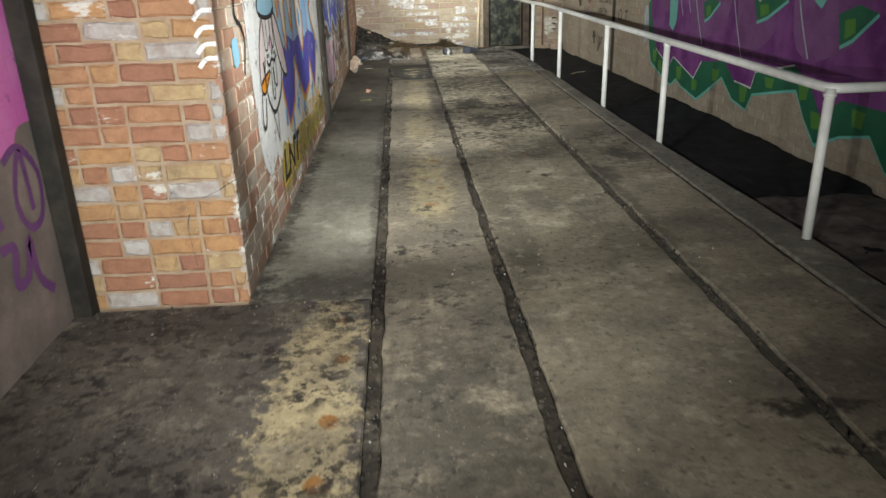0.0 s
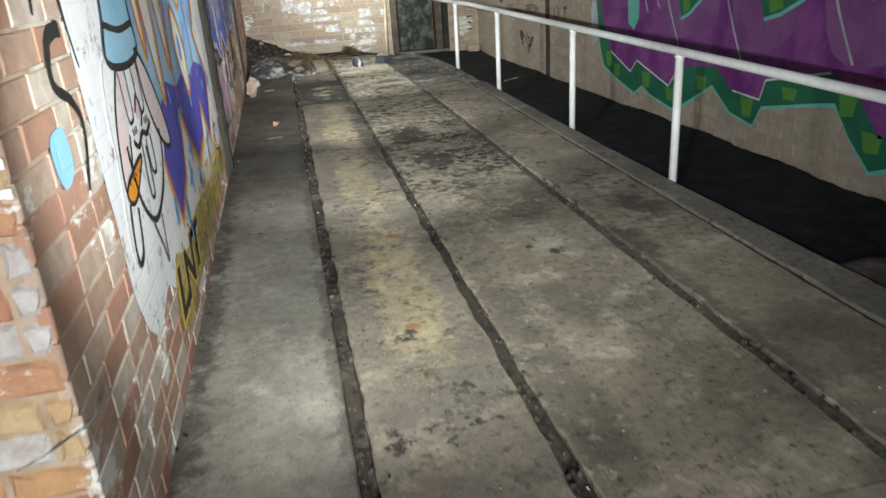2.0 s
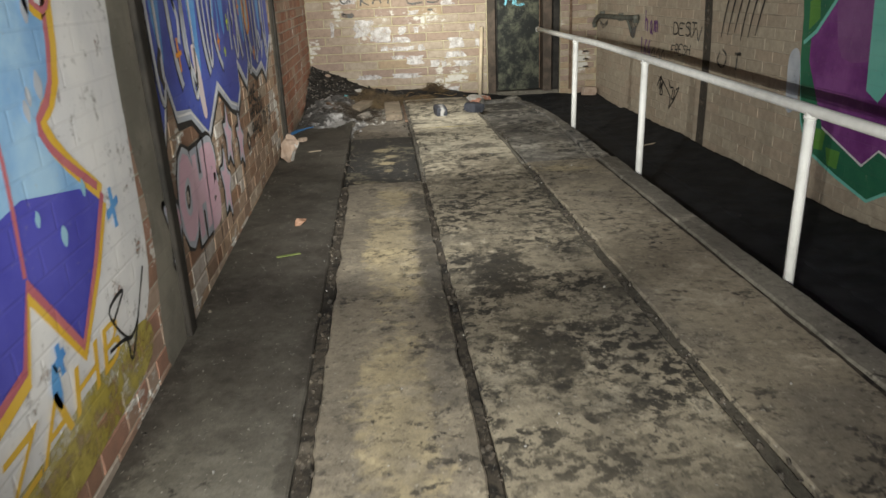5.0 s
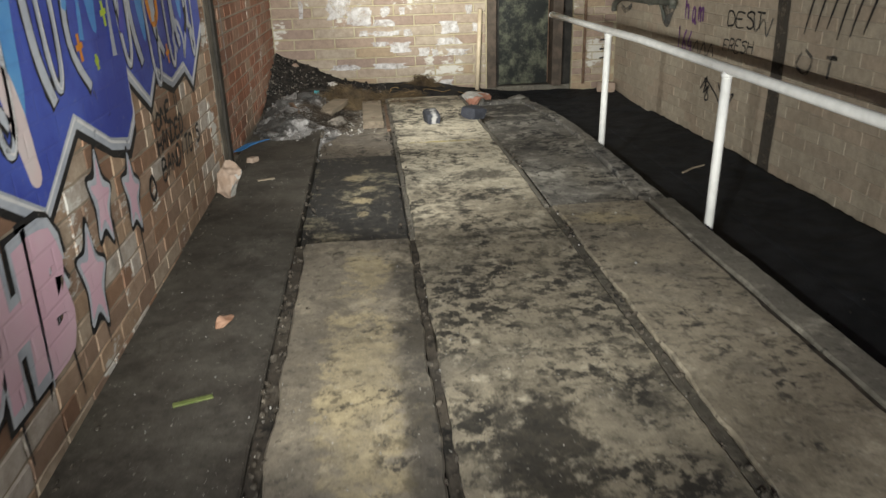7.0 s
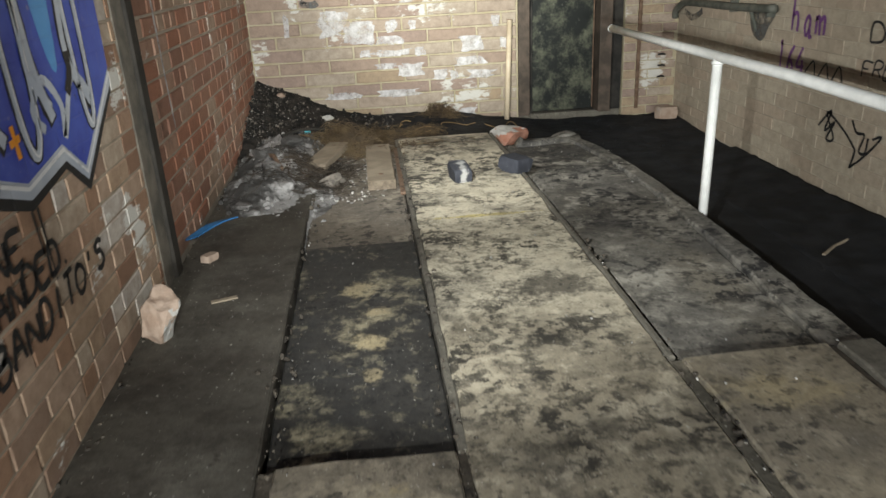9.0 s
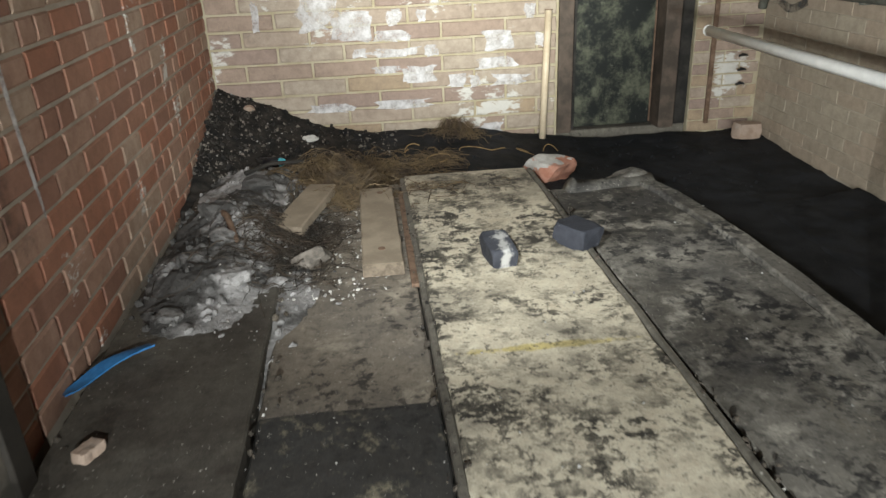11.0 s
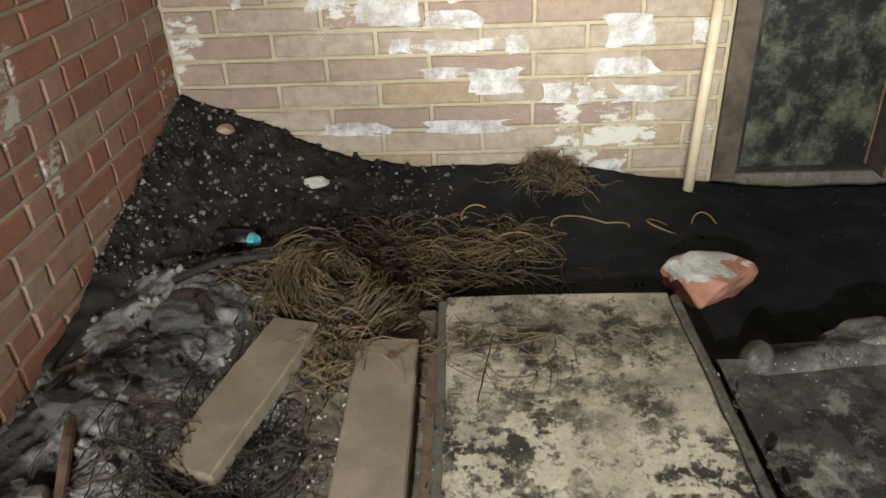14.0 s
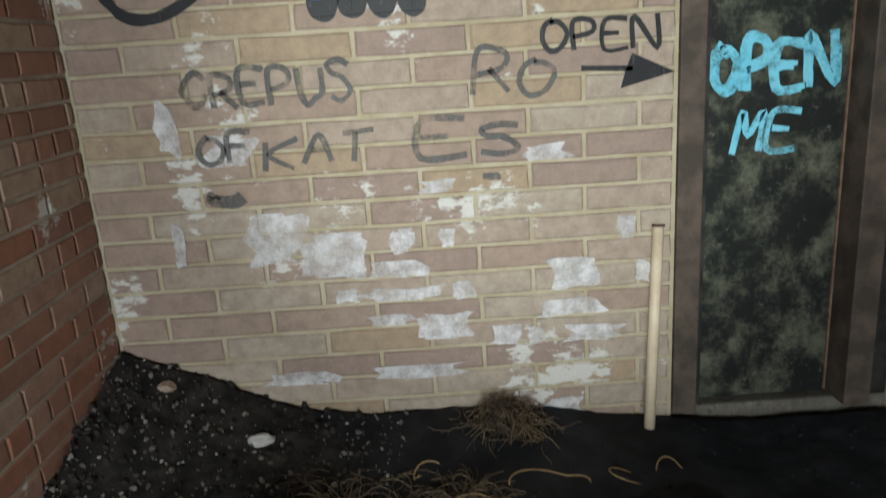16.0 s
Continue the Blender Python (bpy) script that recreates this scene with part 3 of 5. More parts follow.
def courses(wall, origin, spin, length, z0, z1, split, unit, tones, seed, white=0.0, soot_dim=0.15, joint=0.011, depth=0.03, headers=0.0, chamfer=0.007, wear=0.003):
    """Bricks on a wall's face from origin along its run. Below split each is a part; above it they are joined."""
    rnd = random.Random(seed)
    full, rise = unit
    name = wall.name + "_brick"
    single, merged = brickwork(name, tones, white, soot_dim), brickwork(name + "_upper", tones, white, soot_dim, island=True)
    meshes, verts, faces = {}, [], []
    turn = Matrix.Rotation(radians(spin), 4, "Z")
    base = Matrix.Translation(origin) @ turn
    row, z = 0, z0
    while z + rise <= z1 + 0.001:
        cuts, x = [0.0], -full * (0.5 if row % 2 else 0.0)
        while x < length - 0.02:
            x += full * (0.5 if rnd.random() < headers else 1.0)
            if x > 0.03:
                cuts.append(min(x, length))
        for a, b in zip(cuts, cuts[1:]):
            size = round(b - a - joint, 3)
            if size < 0.025:
                continue
            kind = (size, rnd.randrange(4))
            if kind not in meshes:
                meshes[kind] = brick_mesh("brick", size, rise - joint, depth, single, chamfer, wear, len(meshes))
            m = base @ Matrix.Translation(((a + b) / 2, rnd.uniform(-0.0015, 0.0015), z - origin[2] + rise / 2 + rnd.uniform(-0.0015, 0.0015))) @ pose(0, 0, 0, rnd.uniform(-0.6, 0.6), rnd.uniform(-0.4, 0.4), rnd.uniform(-0.2, 0.2))
            if z < split:
                ob = new("brick", meshes[kind])
                ob.parent, ob.matrix_basis = wall, m
            else:
                at = len(verts)
                verts += [m @ v.co for v in meshes[kind].vertices]
                faces += [[at + i for i in p.vertices] for p in meshes[kind].polygons]
        row, z = row + 1, z + rise
    if faces:
        me = bpy.data.meshes.new("upper_bricks")
        me.from_pydata(verts, [], faces)
        me.materials.append(merged)
        ob = new("upper_bricks", me)
        ob.parent = wall
        tagged(ob, kind="stuff")


# ---- handrail ----
handrail = tagged(new("handrail"), "white painted steel pipe handrail along the ramp edge", "handrail")
post_x = line(2.275, -0.0135)
rail_z = lambda y: ramp(y) + 0.84
bend = [(post_x(3.8) + 0.06 * (1 - math.sin(a)), 3.8 + 0.06 * (1 - math.cos(a)), rail_z(3.8)) for a in (0.0, 0.4, 0.8, 1.2, 1.57)]
part("rail", tube([(3.35, 3.8, rail_z(3.8))] + bend + [(post_x(y), y, rail_z(y)) for y in (6.0, 8.0, 10.0, 11.5, 12.5, 14.0)], 0.028), rail_paint, handrail, soft=True)
part("end_cap", lump((post_x(14.0), 14.0, rail_z(14.0)), (0.031, 0.02, 0.031), 3, 0.1, 2, 0), rail_paint, handrail, soft=True)
for y in (3.8, 6.22, 8.0, 10.24, 12.23):
    post = part("post", tube([(post_x(y) - 0.01, y, ramp(y) - 0.03 if y < 5 else GROUND - 0.01), (post_x(y), y, rail_z(y))], 0.027), rail_paint, handrail, soft=True)
    part("weld", tube([(post_x(y), y, rail_z(y) - 0.042), (post_x(y), y, rail_z(y) - 0.026)], 0.032, taper=1.1), rail_paint, post, soft=True)

# ---- spray paint ----
from mathutils.geometry import tessellate_polygon

FACES = {
    "left": lambda u, v, d: (-0.796 + d, u, v),
    "left_far": lambda u, v, d: (-0.866 + d, u, v),
    "right": lambda u, v, d: (3.343 - d, u, v),
    "end": lambda u, v, d: (u, 15.643 - d, v),
    "door": lambda u, v, d: (u, 15.747 - d, v),
    "pier": lambda u, v, d: (u, 3.343 - d, v),
    "near": lambda u, v, d: (-1.617 + d, u, v),
}


def curve_through(points, closed, steps=5):
    """Points along a smooth line through those given."""
    pts, out, n = [Vector(p) for p in points], [], len(points)
    for i in range(n if closed else n - 1):
        if closed:
            a, b, c, d = (pts[(i + k) % n] for k in (-1, 0, 1, 2))
        else:
            a, b, c, d = pts[max(i - 1, 0)], pts[i], pts[i + 1], pts[min(i + 2, n - 1)]
        for s in range(steps):
            t = s / steps
            out.append(0.5 * (2 * b + (c - a) * t + (2 * a - 5 * b + 4 * c - d) * t * t + (3 * b - a - 3 * c + d) * t ** 3))
    return out if closed else out + [pts[-1]]


def wobble(p, amount, salt):
    return Vector((p[0] + amount * noise.noise(Vector((p[0] * 9, p[1] * 9, salt))), p[1] + amount * noise.noise(Vector((p[0] * 9, p[1] * 9, salt + 7)))))


def paint(parent, face, points, material, layer, soft=True, name="paint_patch", label=""):
    """A filled patch of paint on a wall, from its outline."""
    pts = curve_through(points, True) if soft else [Vector(p) for p in points]
    pts = [wobble(p, 0.012, layer) for p in pts]
    bm = bmesh.new()
    vs = [bm.verts.new(FACES[face](p[0], p[1], layer * 0.0012)) for p in pts]
    for tri in tessellate_polygon([[Vector((p[0], p[1], 0)) for p in pts]]):
        bm.faces.new([vs[i] for i in tri])
    return part(name, bm, material, parent, label)


def stroke(parent, face, points, width, material, layer, soft=True, closed=False, name="paint_line", label="", wedge=1.0):
    """A line of paint of a given width."""
    pts = curve_through(points, closed) if soft else [Vector(p) for p in points]
    bm, n, pairs = bmesh.new(), len(pts), []
    for i, p in enumerate(pts):
        d = (pts[(i + 1) % n] - pts[i - 1]) if closed else (pts[min(i + 1, n - 1)] - pts[max(i - 1, 0)])
        d = d.normalized() if d.length > 0 else Vector((1, 0))
        w = width / 2 * (1 + (wedge - 1) * i / max(1, n - 1)) * (1 + 0.25 * noise.noise(Vector((i * 0.7, layer, width * 100))))
        side = Vector((-d.y, d.x)) * w
        pairs.append([bm.verts.new(FACES[face](q.x, q.y, layer * 0.0012)) for q in (p + side, p - side)])
    for a, b in zip(pairs, pairs[1:] + (pairs[:1] if closed else [])):
        bm.faces.new((a[0], a[1], b[1], b[0]))
    return part(name, bm, material, parent, label)


def lettering(parent, face, text, at, height, material, layer, flip=False, bold=0.03, lean=0.0, stretch=1.0, rise=0.0, label=""):
    """Hand-sprayed words: at is the foot of the first letter; flip where the wall is read against its run."""
    data = bpy.data.curves.new("lettering", "FONT")
    data.body, data.size, data.offset, data.resolution_u, data.shear = text, 1.0, bold, 3, lean
    ob = bpy.data.objects.new("lettering", data)
    me = bpy.data.meshes.new_from_object(ob)
    bpy.data.objects.remove(ob)
    size = height / 0.72
    for v in me.vertices:
        u, w = v.co.x * size * stretch, v.co.y * size
        q = wobble((u, w), height * 0.05, layer + len(text))
        v.co = FACES[face](at[0] + (-q.x if flip else q.x), at[1] + q.y + rise * u, layer * 0.0012)
    me.materials.clear()
    me.materials.append(material)
    made = new("lettering", me)
    made.parent = parent
    return tagged(made, label)


GLYPHS = {
    "A": "00 49 90/24 74", "B": "00 09 59 77 45 05/45 85 82 50 00", "C": "97 69 38 05 12 40 71 93", "D": "00 09 69 95 71 00", "E": "99 09 00 90/05 65",
    "F": "99 09 00/05 65", "H": "00 09/90 99/05 95", "I": "40 49", "K": "00 09/99 15 90", "L": "09 00 80", "M": "00 19 44 89 90", "N": "00 09 90 99",
    "O": "49 17 03 30 71 95 68 38", "P": "00 09 69 87 65 04", "R": "00 09 69 87 65 04/35 90", "S": "98 59 18 26 65 92 50 11", "T": "09 99/49 40",
    "U": "09 03 30 61 93 99", "Z": "09 99 00 90", "'": "49 46", ",": "31 20", "1": "38 49 40", "6": "79 36 12 40 72 44 13", "4": "69 03 83/65 60",
    "h": "09 00/04 45 63 60", "a": "65 36 13 30 62/65 60 80", "m": "05 00/04 35 40/44 75 80",
}


def scrawl(parent, face, text, at, height, width, pen, material, layer, flip=False, lean=0.0, rise=0.0, seed=0):
    """Words sprayed by hand, letter by letter: at is the foot of the first; width is the step from letter to letter."""
    rnd = random.Random(seed)
    for i, letter in enumerate(text):
        size, up = height * rnd.uniform(0.9, 1.1), rnd.uniform(-0.06, 0.06) * height
        for line_ in GLYPHS.get(letter, "").split("/"):
            pts = []
            for pair in line_.split():
                gx, gy = int(pair[0]) / 9 * 0.78 * width + rnd.uniform(-0.04, 0.04) * width, int(pair[1]) / 9 * size
                u = i * width + gx + lean * gy
                pts.append((at[0] + (-u if flip else u), at[1] + up + gy + rise * u + rnd.uniform(-0.03, 0.03) * height))
            if len(pts) > 1:
                stroke(parent, face, pts, pen, material, layer, name="letter", wedge=rnd.uniform(0.7, 1.1))


def mural(label):
    return tagged(new("mural"), label, "graffiti")


W = 0.18
white_spray = sprayed("white_spray", (0.66, 0.66, 0.68), (0.76, 0.75, 0.75), 0.36)
sky_spray = sprayed("sky_spray", (0.19, 0.38, 0.66), (0.36, 0.56, 0.76), 0.12)
navy_spray = sprayed("navy_spray", (0.06, 0.06, 0.38), (0.09, 0.09, 0.46), 0.10)
yellow_spray = sprayed("yellow_spray", (0.66, 0.40, 0.04), (0.70, 0.46, 0.08), 0.08)
rose_spray = sprayed("rose_spray", (0.50, 0.16, 0.17), (0.44, 0.12, 0.16), 0.08)
olive_spray = sprayed("olive_spray", (0.36, 0.29, 0.05), (0.47, 0.39, 0.11), 0.66, soft=0.12)
black_spray = sprayed("black_spray", (0.012, 0.012, 0.014), (0.02, 0.02, 0.022), 0.10)
faded_spray = sprayed("faded_spray", (0.07, 0.07, 0.07), (0.11, 0.105, 0.10), 0.68, soft=0.14)
pink_spray = sprayed("pink_spray", (0.68, 0.48, 0.56), (0.66, 0.42, 0.52), 0.12)
pale_pink_spray = sprayed("pale_pink_spray", (0.70, 0.52, 0.53), (0.66, 0.58, 0.58), 0.15)
hot_pink_spray = sprayed("hot_pink_spray", (0.55, 0.13, 0.42), (0.60, 0.20, 0.48), 0.20)
orange_spray = sprayed("orange_spray", (0.72, 0.28, 0.02), (0.66, 0.24, 0.02), 0.05)
hat_spray = sprayed("hat_spray", (0.22, 0.44, 0.60), (0.30, 0.50, 0.64), 0.08)
blue_spray = sprayed("blue_spray", (0.04, 0.06, 0.34), (0.07, 0.11, 0.46), 0.2)
mid_blue_spray = sprayed("mid_blue_spray", (0.07, 0.25, 0.60), (0.12, 0.34, 0.66), 0.14)
silver_spray = sprayed("silver_spray", (0.36, 0.39, 0.46), (0.52, 0.55, 0.60), 0.20)
lime_spray = sprayed("lime_spray", (0.48, 0.62, 0.06), None, 0.05)
purple_spray = sprayed("purple_spray", (0.16, 0.03, 0.19), (0.26, 0.08, 0.29), 0.10)
plum_spray = sprayed("plum_spray", (0.26, 0.11, 0.28), (0.20, 0.07, 0.22), 0.10)
green_spray = sprayed("green_spray", (0.02, 0.13, 0.075), (0.03, 0.17, 0.09), 0.08)
leaf_spray = sprayed("leaf_spray", (0.09, 0.25, 0.05), (0.12, 0.30, 0.06), 0.08)
mint_spray = sprayed("mint_spray", (0.16, 0.52, 0.45), (0.20, 0.56, 0.48), 0.08)
violet_spray = sprayed("violet_spray", (0.16, 0.06, 0.20), None, 0.30)
cyan_spray = sprayed("cyan_spray", (0.16, 0.52, 0.68), (0.22, 0.58, 0.72), 0.5, soft=0.12)
chalky = sprayed("chalky", (0.64, 0.62, 0.63), (0.74, 0.72, 0.73), 0.70, 0.8, 0.22)

# the large mural: sky, waves and a rabbit in a woolly hat
m = mural("bright mural of a white rabbit, blue waves and orange flames")
paint(m, "left", [(4.0, 2.7), (3.98, 1.6), (4.02, 0.9), (4.06, 0.58), (4.25, 0.42), (4.55, 0.47), (4.8, 0.36), (5.4, 0.36), (6.2, 0.36), (7.0, 0.38), (7.42, 0.5), (7.5, 1.2), (7.52, 2.7)], white_spray, 0, name="ground_coat")
paint(m, "left", [(4.78, 2.7), (4.86, 1.5), (4.96, 1.0), (5.3, 1.0), (6.0, 1.02), (6.6, 1.02), (7.1, 0.97), (6.84, 1.24), (7.0, 1.47), (7.14, 1.8), (7.16, 2.7)], sky_spray, 1, False)
WAVE = [(4.93, 1.06), (5.0, 0.8), (5.14, 0.55), (5.46, 0.68), (5.64, 0.96), (5.85, 0.75), (6.05, 0.61), (6.42, 0.68), (6.53, 0.88), (6.77, 0.58), (6.98, 0.78), (7.14, 0.97)]
paint(m, "left", WAVE + [(7.0, 1.02), (6.6, 1.09), (6.3, 1.05), (6.0, 1.10), (5.7, 1.06), (5.4, 1.13), (5.15, 1.05)], navy_spray, 2, False)
stroke(m, "left", [(a, b - 0.03) for a, b in WAVE], 0.05, yellow_spray, 3, False)
stroke(m, "left", WAVE, 0.035, rose_spray, 4, False)
stroke(m, "left", [(7.14, 0.97), (6.83, 1.24), (7.0, 1.47), (7.15, 2.6)], 0.06, yellow_spray, 3)
stroke(m, "left", [(7.11, 1.0), (6.80, 1.24), (6.97, 1.47), (7.12, 2.6)], 0.03, rose_spray, 4)
stroke(m, "left", [(5.55, 2.4), (5.61, 1.62), (5.76, 1.48), (5.71, 1.3), (5.65, 1.0)], 0.03, rose_spray, 4)
stroke(m, "left", [(6.66, 1.9), (6.55, 1.5), (6.56, 1.2), (6.53, 0.9)], 0.02, rose_spray, 4)
for u, top, tip, w in ((5.22, 2.0, 1.04, 0.11), (5.55, 1.9, 1.14, 0.09), (6.08, 1.43, 0.95, 0.15), (6.24, 1.95, 1.40, 0.13), (6.9, 1.9, 1.55, 0.12), (4.98, 2.1, 1.25, 0.07)):
    drop = [(u - 0.06, top), (u - w, top - 0.45 * (top - tip)), (u + 0.06, tip), (u + w, top - 0.5 * (top - tip))]
    paint(m, "left", drop, white_spray, 3)
    stroke(m, "left", drop, 0.035, yellow_spray, 4, closed=True)
    stroke(m, "left", [(a + (a - u) * 0.3, b + 0.012) for a, b in drop], 0.022, rose_spray, 5, closed=True)
    mid = top - 0.45 * (top - tip)
    paint(m, "left", [(u - 0.03, mid + 0.07), (u - 0.045, mid - 0.04), (u + 0.01, mid - 0.06), (u + 0.035, mid + 0.02)], mid_blue_spray, 5)
rnd = random.Random(4)
for _ in range(26):
    u, v, r = rnd.uniform(5.3, 7.0), rnd.uniform(0.85, 1.75), rnd.uniform(0.012, 0.028)
    paint(m, "left", [(u, v + 1.7 * r), (u - r, v), (u, v - 1.7 * r), (u + r, v)], hat_spray if v < 1.1 else silver_spray, 6, name="paint_spot")
paint(m, "left", [(4.66, 0.20), (5.3, 0.19), (6.0, 0.2), (6.8, 0.22), (7.3, 0.26), (7.3, 0.42), (6.8, 0.44), (6.2, 0.42), (5.6, 0.47), (5.1, 0.42), (4.75, 0.5)], olive_spray, 3, name="olive_band")
lettering(m, "left", "LNT", (4.66, 0.26), 0.2, black_spray, 5, lean=0.2, stretch=1.5)
lettering(m, "left", "LNT", (4.64, 0.25), 0.21, yellow_spray, 4, bold=0.07, lean=0.2, stretch=1.5)
lettering(m, "left", "KAZAHB", (5.72, 0.37), 0.15, yellow_spray, 5, bold=0.0, lean=0.2, stretch=1.6, rise=0.04)
for u, v, r in ((5.62, 0.62, 0.07), (5.95, 0.53, 0.05), (5.3, 0.45, 0.06), (5.78, 0.74, 0.06), (6.6, 0.62, 0.04), (7.2, 0.9, 0.06)):
    stroke(m, "left", [(u - r, v - 0.3 * r), (u + r, v + 0.3 * r)], 0.03, mid_blue_spray, 5)
    stroke(m, "left", [(u, v + 1.2 * r), (u + 0.1 * r, v - 1.2 * r)], 0.03, mid_blue_spray, 6)
for u, v in ((5.02, 0.62), (5.32, 0.55), (6.55, 0.55)):
    paint(m, "left", [(u, v + 0.08), (u - 0.035, v), (u, v - 0.06), (u + 0.03, v)], mid_blue_spray, 5)
# rabbit
paint(m, "left", [(4.28, 1.33), (4.18, 1.0), (4.12, 0.75), (4.22, 0.72), (4.4, 0.78), (4.62, 0.72), (4.95, 0.86), (5.05, 1.0), (4.95, 1.2), (4.8, 1.34)], white_spray, 5, name="rabbit_head")
EAR = [(4.80, 1.32), (4.94, 1.25), (5.11, 1.07), (5.19, 0.92), (5.12, 0.89), (4.96, 0.97), (4.82, 1.14)]
paint(m, "left", EAR, pale_pink_spray, 6, name="rabbit_ear")
stroke(m, "left", EAR, 0.022, black_spray, 7, closed=True)
EAR = [(4.42, 1.3), (4.27, 1.15), (4.2, 0.95), (4.3, 0.92), (4.42, 1.08), (4.5, 1.2)]
paint(m, "left", EAR, pale_pink_spray, 6, name="rabbit_ear")
stroke(m, "left", EAR[:5], 0.02, black_spray, 7)
HAT = [(4.44, 1.58), (4.38, 1.45), (4.33, 1.33), (4.6, 1.29), (4.85, 1.32), (4.84, 1.44), (4.80, 1.6), (4.62, 1.64)]
paint(m, "left", HAT, hat_spray, 7, name="woolly_hat")
stroke(m, "left", HAT, 0.026, black_spray, 8, closed=True)
stroke(m, "left", [(4.38, 1.44), (4.6, 1.41), (4.84, 1.42)], 0.024, black_spray, 8)
for u in (4.48, 4.70):
    stroke(m, "left", [(u - 0.05, 1.29), (u - 0.03, 1.13), (u + 0.02, 1.11), (u + 0.06, 1.14), (u + 0.06, 1.29)], 0.014, black_spray, 8)
    paint(m, "left", [(u - 0.02, 1.27), (u, 1.15), (u + 0.04, 1.17), (u + 0.03, 1.27)], pale_pink_spray, 7)
paint(m, "left", [(4.58, 1.15), (4.66, 1.16), (4.63, 1.09)], pink_spray, 8)
stroke(m, "left", [(4.57, 1.13), (4.64, 1.18), (4.68, 1.12), (4.63, 1.07)], 0.018, black_spray, 9)
stroke(m, "left", [(4.45, 1.05), (4.52, 1.02), (4.62, 1.05), (4.70, 1.03), (4.80, 1.06)], 0.022, black_spray, 9)
for u in (4.47, 4.50, 4.53, 4.70, 4.73, 4.76):
    stroke(m, "left", [(u, 1.09), (u + 0.005, 1.065)], 0.012, black_spray, 9)
stroke(m, "left", [(4.33, 1.06), (4.36, 0.88), (4.47, 0.77), (4.60, 0.74), (4.80, 0.80), (4.92, 0.9), (4.96, 1.0)], 0.024, black_spray, 9)
stroke(m, "left", [(4.57, 1.02), (4.55, 0.84), (4.62, 0.83), (4.63, 1.0)], 0.016, black_spray, 9)
stroke(m, "left", [(4.66, 1.02), (4.66, 0.90), (4.74, 0.89), (4.75, 1.02)], 0.016, black_spray, 9)
CARROT = [(4.51, 0.985), (4.40, 0.985), (4.24, 0.96), (4.19, 0.93), (4.24, 0.89), (4.34, 0.90)]
paint(m, "left", CARROT, orange_spray, 9, name="carrot")
stroke(m, "left", CARROT, 0.016, black_spray, 10, closed=True)
for k in range(4):
    stroke(m, "left", [(4.25 + 0.055 * k, 0.965), (4.27 + 0.055 * k, 0.945)], 0.008, black_spray, 10)
stroke(m, "left", [(4.2, 0.9), (4.15, 0.78), (4.16, 0.71), (4.24, 0.73), (4.30, 0.86)], 0.022, black_spray, 8)
stroke(m, "left", [(4.5, 0.74), (4.58, 0.62), (4.62, 0.55), (4.66, 0.73)], 0.014, black_spray, 8)
m = mural("black hooked tag and blue smudge on bare brick")
stroke(m, "left", [(3.92, 1.46), (3.80, 1.44), (3.76, 1.34), (3.88, 1.28), (3.93, 1.2), (3.84, 1.05)], 0.04, black_spray, 1, wedge=0.5)
stroke(m, "left", [(3.70, 1.9), (3.76, 1.65), (3.74, 1.5)], 0.04, black_spray, 1, wedge=0.3)
stroke(m, "left", [(3.96, 1.75), (3.98, 1.5), (4.02, 1.35)], 0.03, black_spray, 2, wedge=0.3)
paint(m, "left", [(3.62, 1.22), (3.74, 1.24), (3.75, 1.13), (3.64, 1.11)], hat_spray, 1)
m = mural("dark cracks running over the brick pier")
stroke(m, "pier", [(-0.758, 0.696), (-0.772, 0.651), (-0.828, 0.619), (-0.884, 0.586), (-0.954, 0.556)], 0.006, faded_spray, 1, wedge=0.6)
stroke(m, "pier", [(-1.031, 0.477), (-1.044, 0.422), (-1.042, 0.35), (-1.029, 0.219)], 0.006, faded_spray, 1, wedge=0.4)
m = mural("small black tag beside the painted wall's edge")
stroke(m, "left", [(7.004, 0.542), (7.142, 0.61), (6.989, 0.588), (7.118, 0.43), (7.25, 0.473)], 0.014, black_spray, 6)
stroke(m, "left", [(6.933, 0.469), (7.089, 0.441), (7.118, 0.357), (7.374, 0.614)], 0.014, black_spray, 6)
m = mural("white curved brush marks on the pier edge")
for z in (1.17, 1.23, 1.30, 1.37, 1.44):
    stroke(m, "pier", [(-0.885, z - 0.025), (-0.85, z + 0.012), (-0.80, z + 0.015)], 0.02, white_spray, 1)

m = mural("rough grey render at the end of the painted wall")
paint(m, "left", [(7.50, 2.9), (7.53, 1.8), (7.49, 1.2), (7.56, 0.7), (7.48, 0.15), (7.77, 0.12), (7.77, 1.5), (7.77, 2.9)], sprayed("old_render", (0.15, 0.14, 0.115), (0.24, 0.22, 0.18), 0.2, 0.9), 2, name="render_patch")

# blue and pink graffiti on the second wall
m = mural("blue and silver graffiti with black outlines and drips")
EDGE = [(7.95, 0.95), (8.1, 1.2), (8.19, 1.02), (8.44, 1.0), (8.75, 0.83), (9.13, 1.06), (9.45, 0.9), (9.66, 0.85), (9.79, 0.94), (9.80, 1.13), (10.07, 0.95), (10.23, 1.08), (10.52, 0.98), (10.82, 1.03), (10.98, 0.91), (11.2, 1.06), (11.4, 1.2)]
for layer, drop, colour in ((0, -0.035, black_spray), (1, 0.0, silver_spray), (2, 0.055, blue_spray)):
    paint(m, "left", [(a, b + drop) for a, b in EDGE] + [(11.45, 3.0), (7.95, 3.0)], colour, layer, False)
stroke(m, "left", [(a, b + 0.034) for a, b in EDGE], 0.014, white_spray, 3, False)
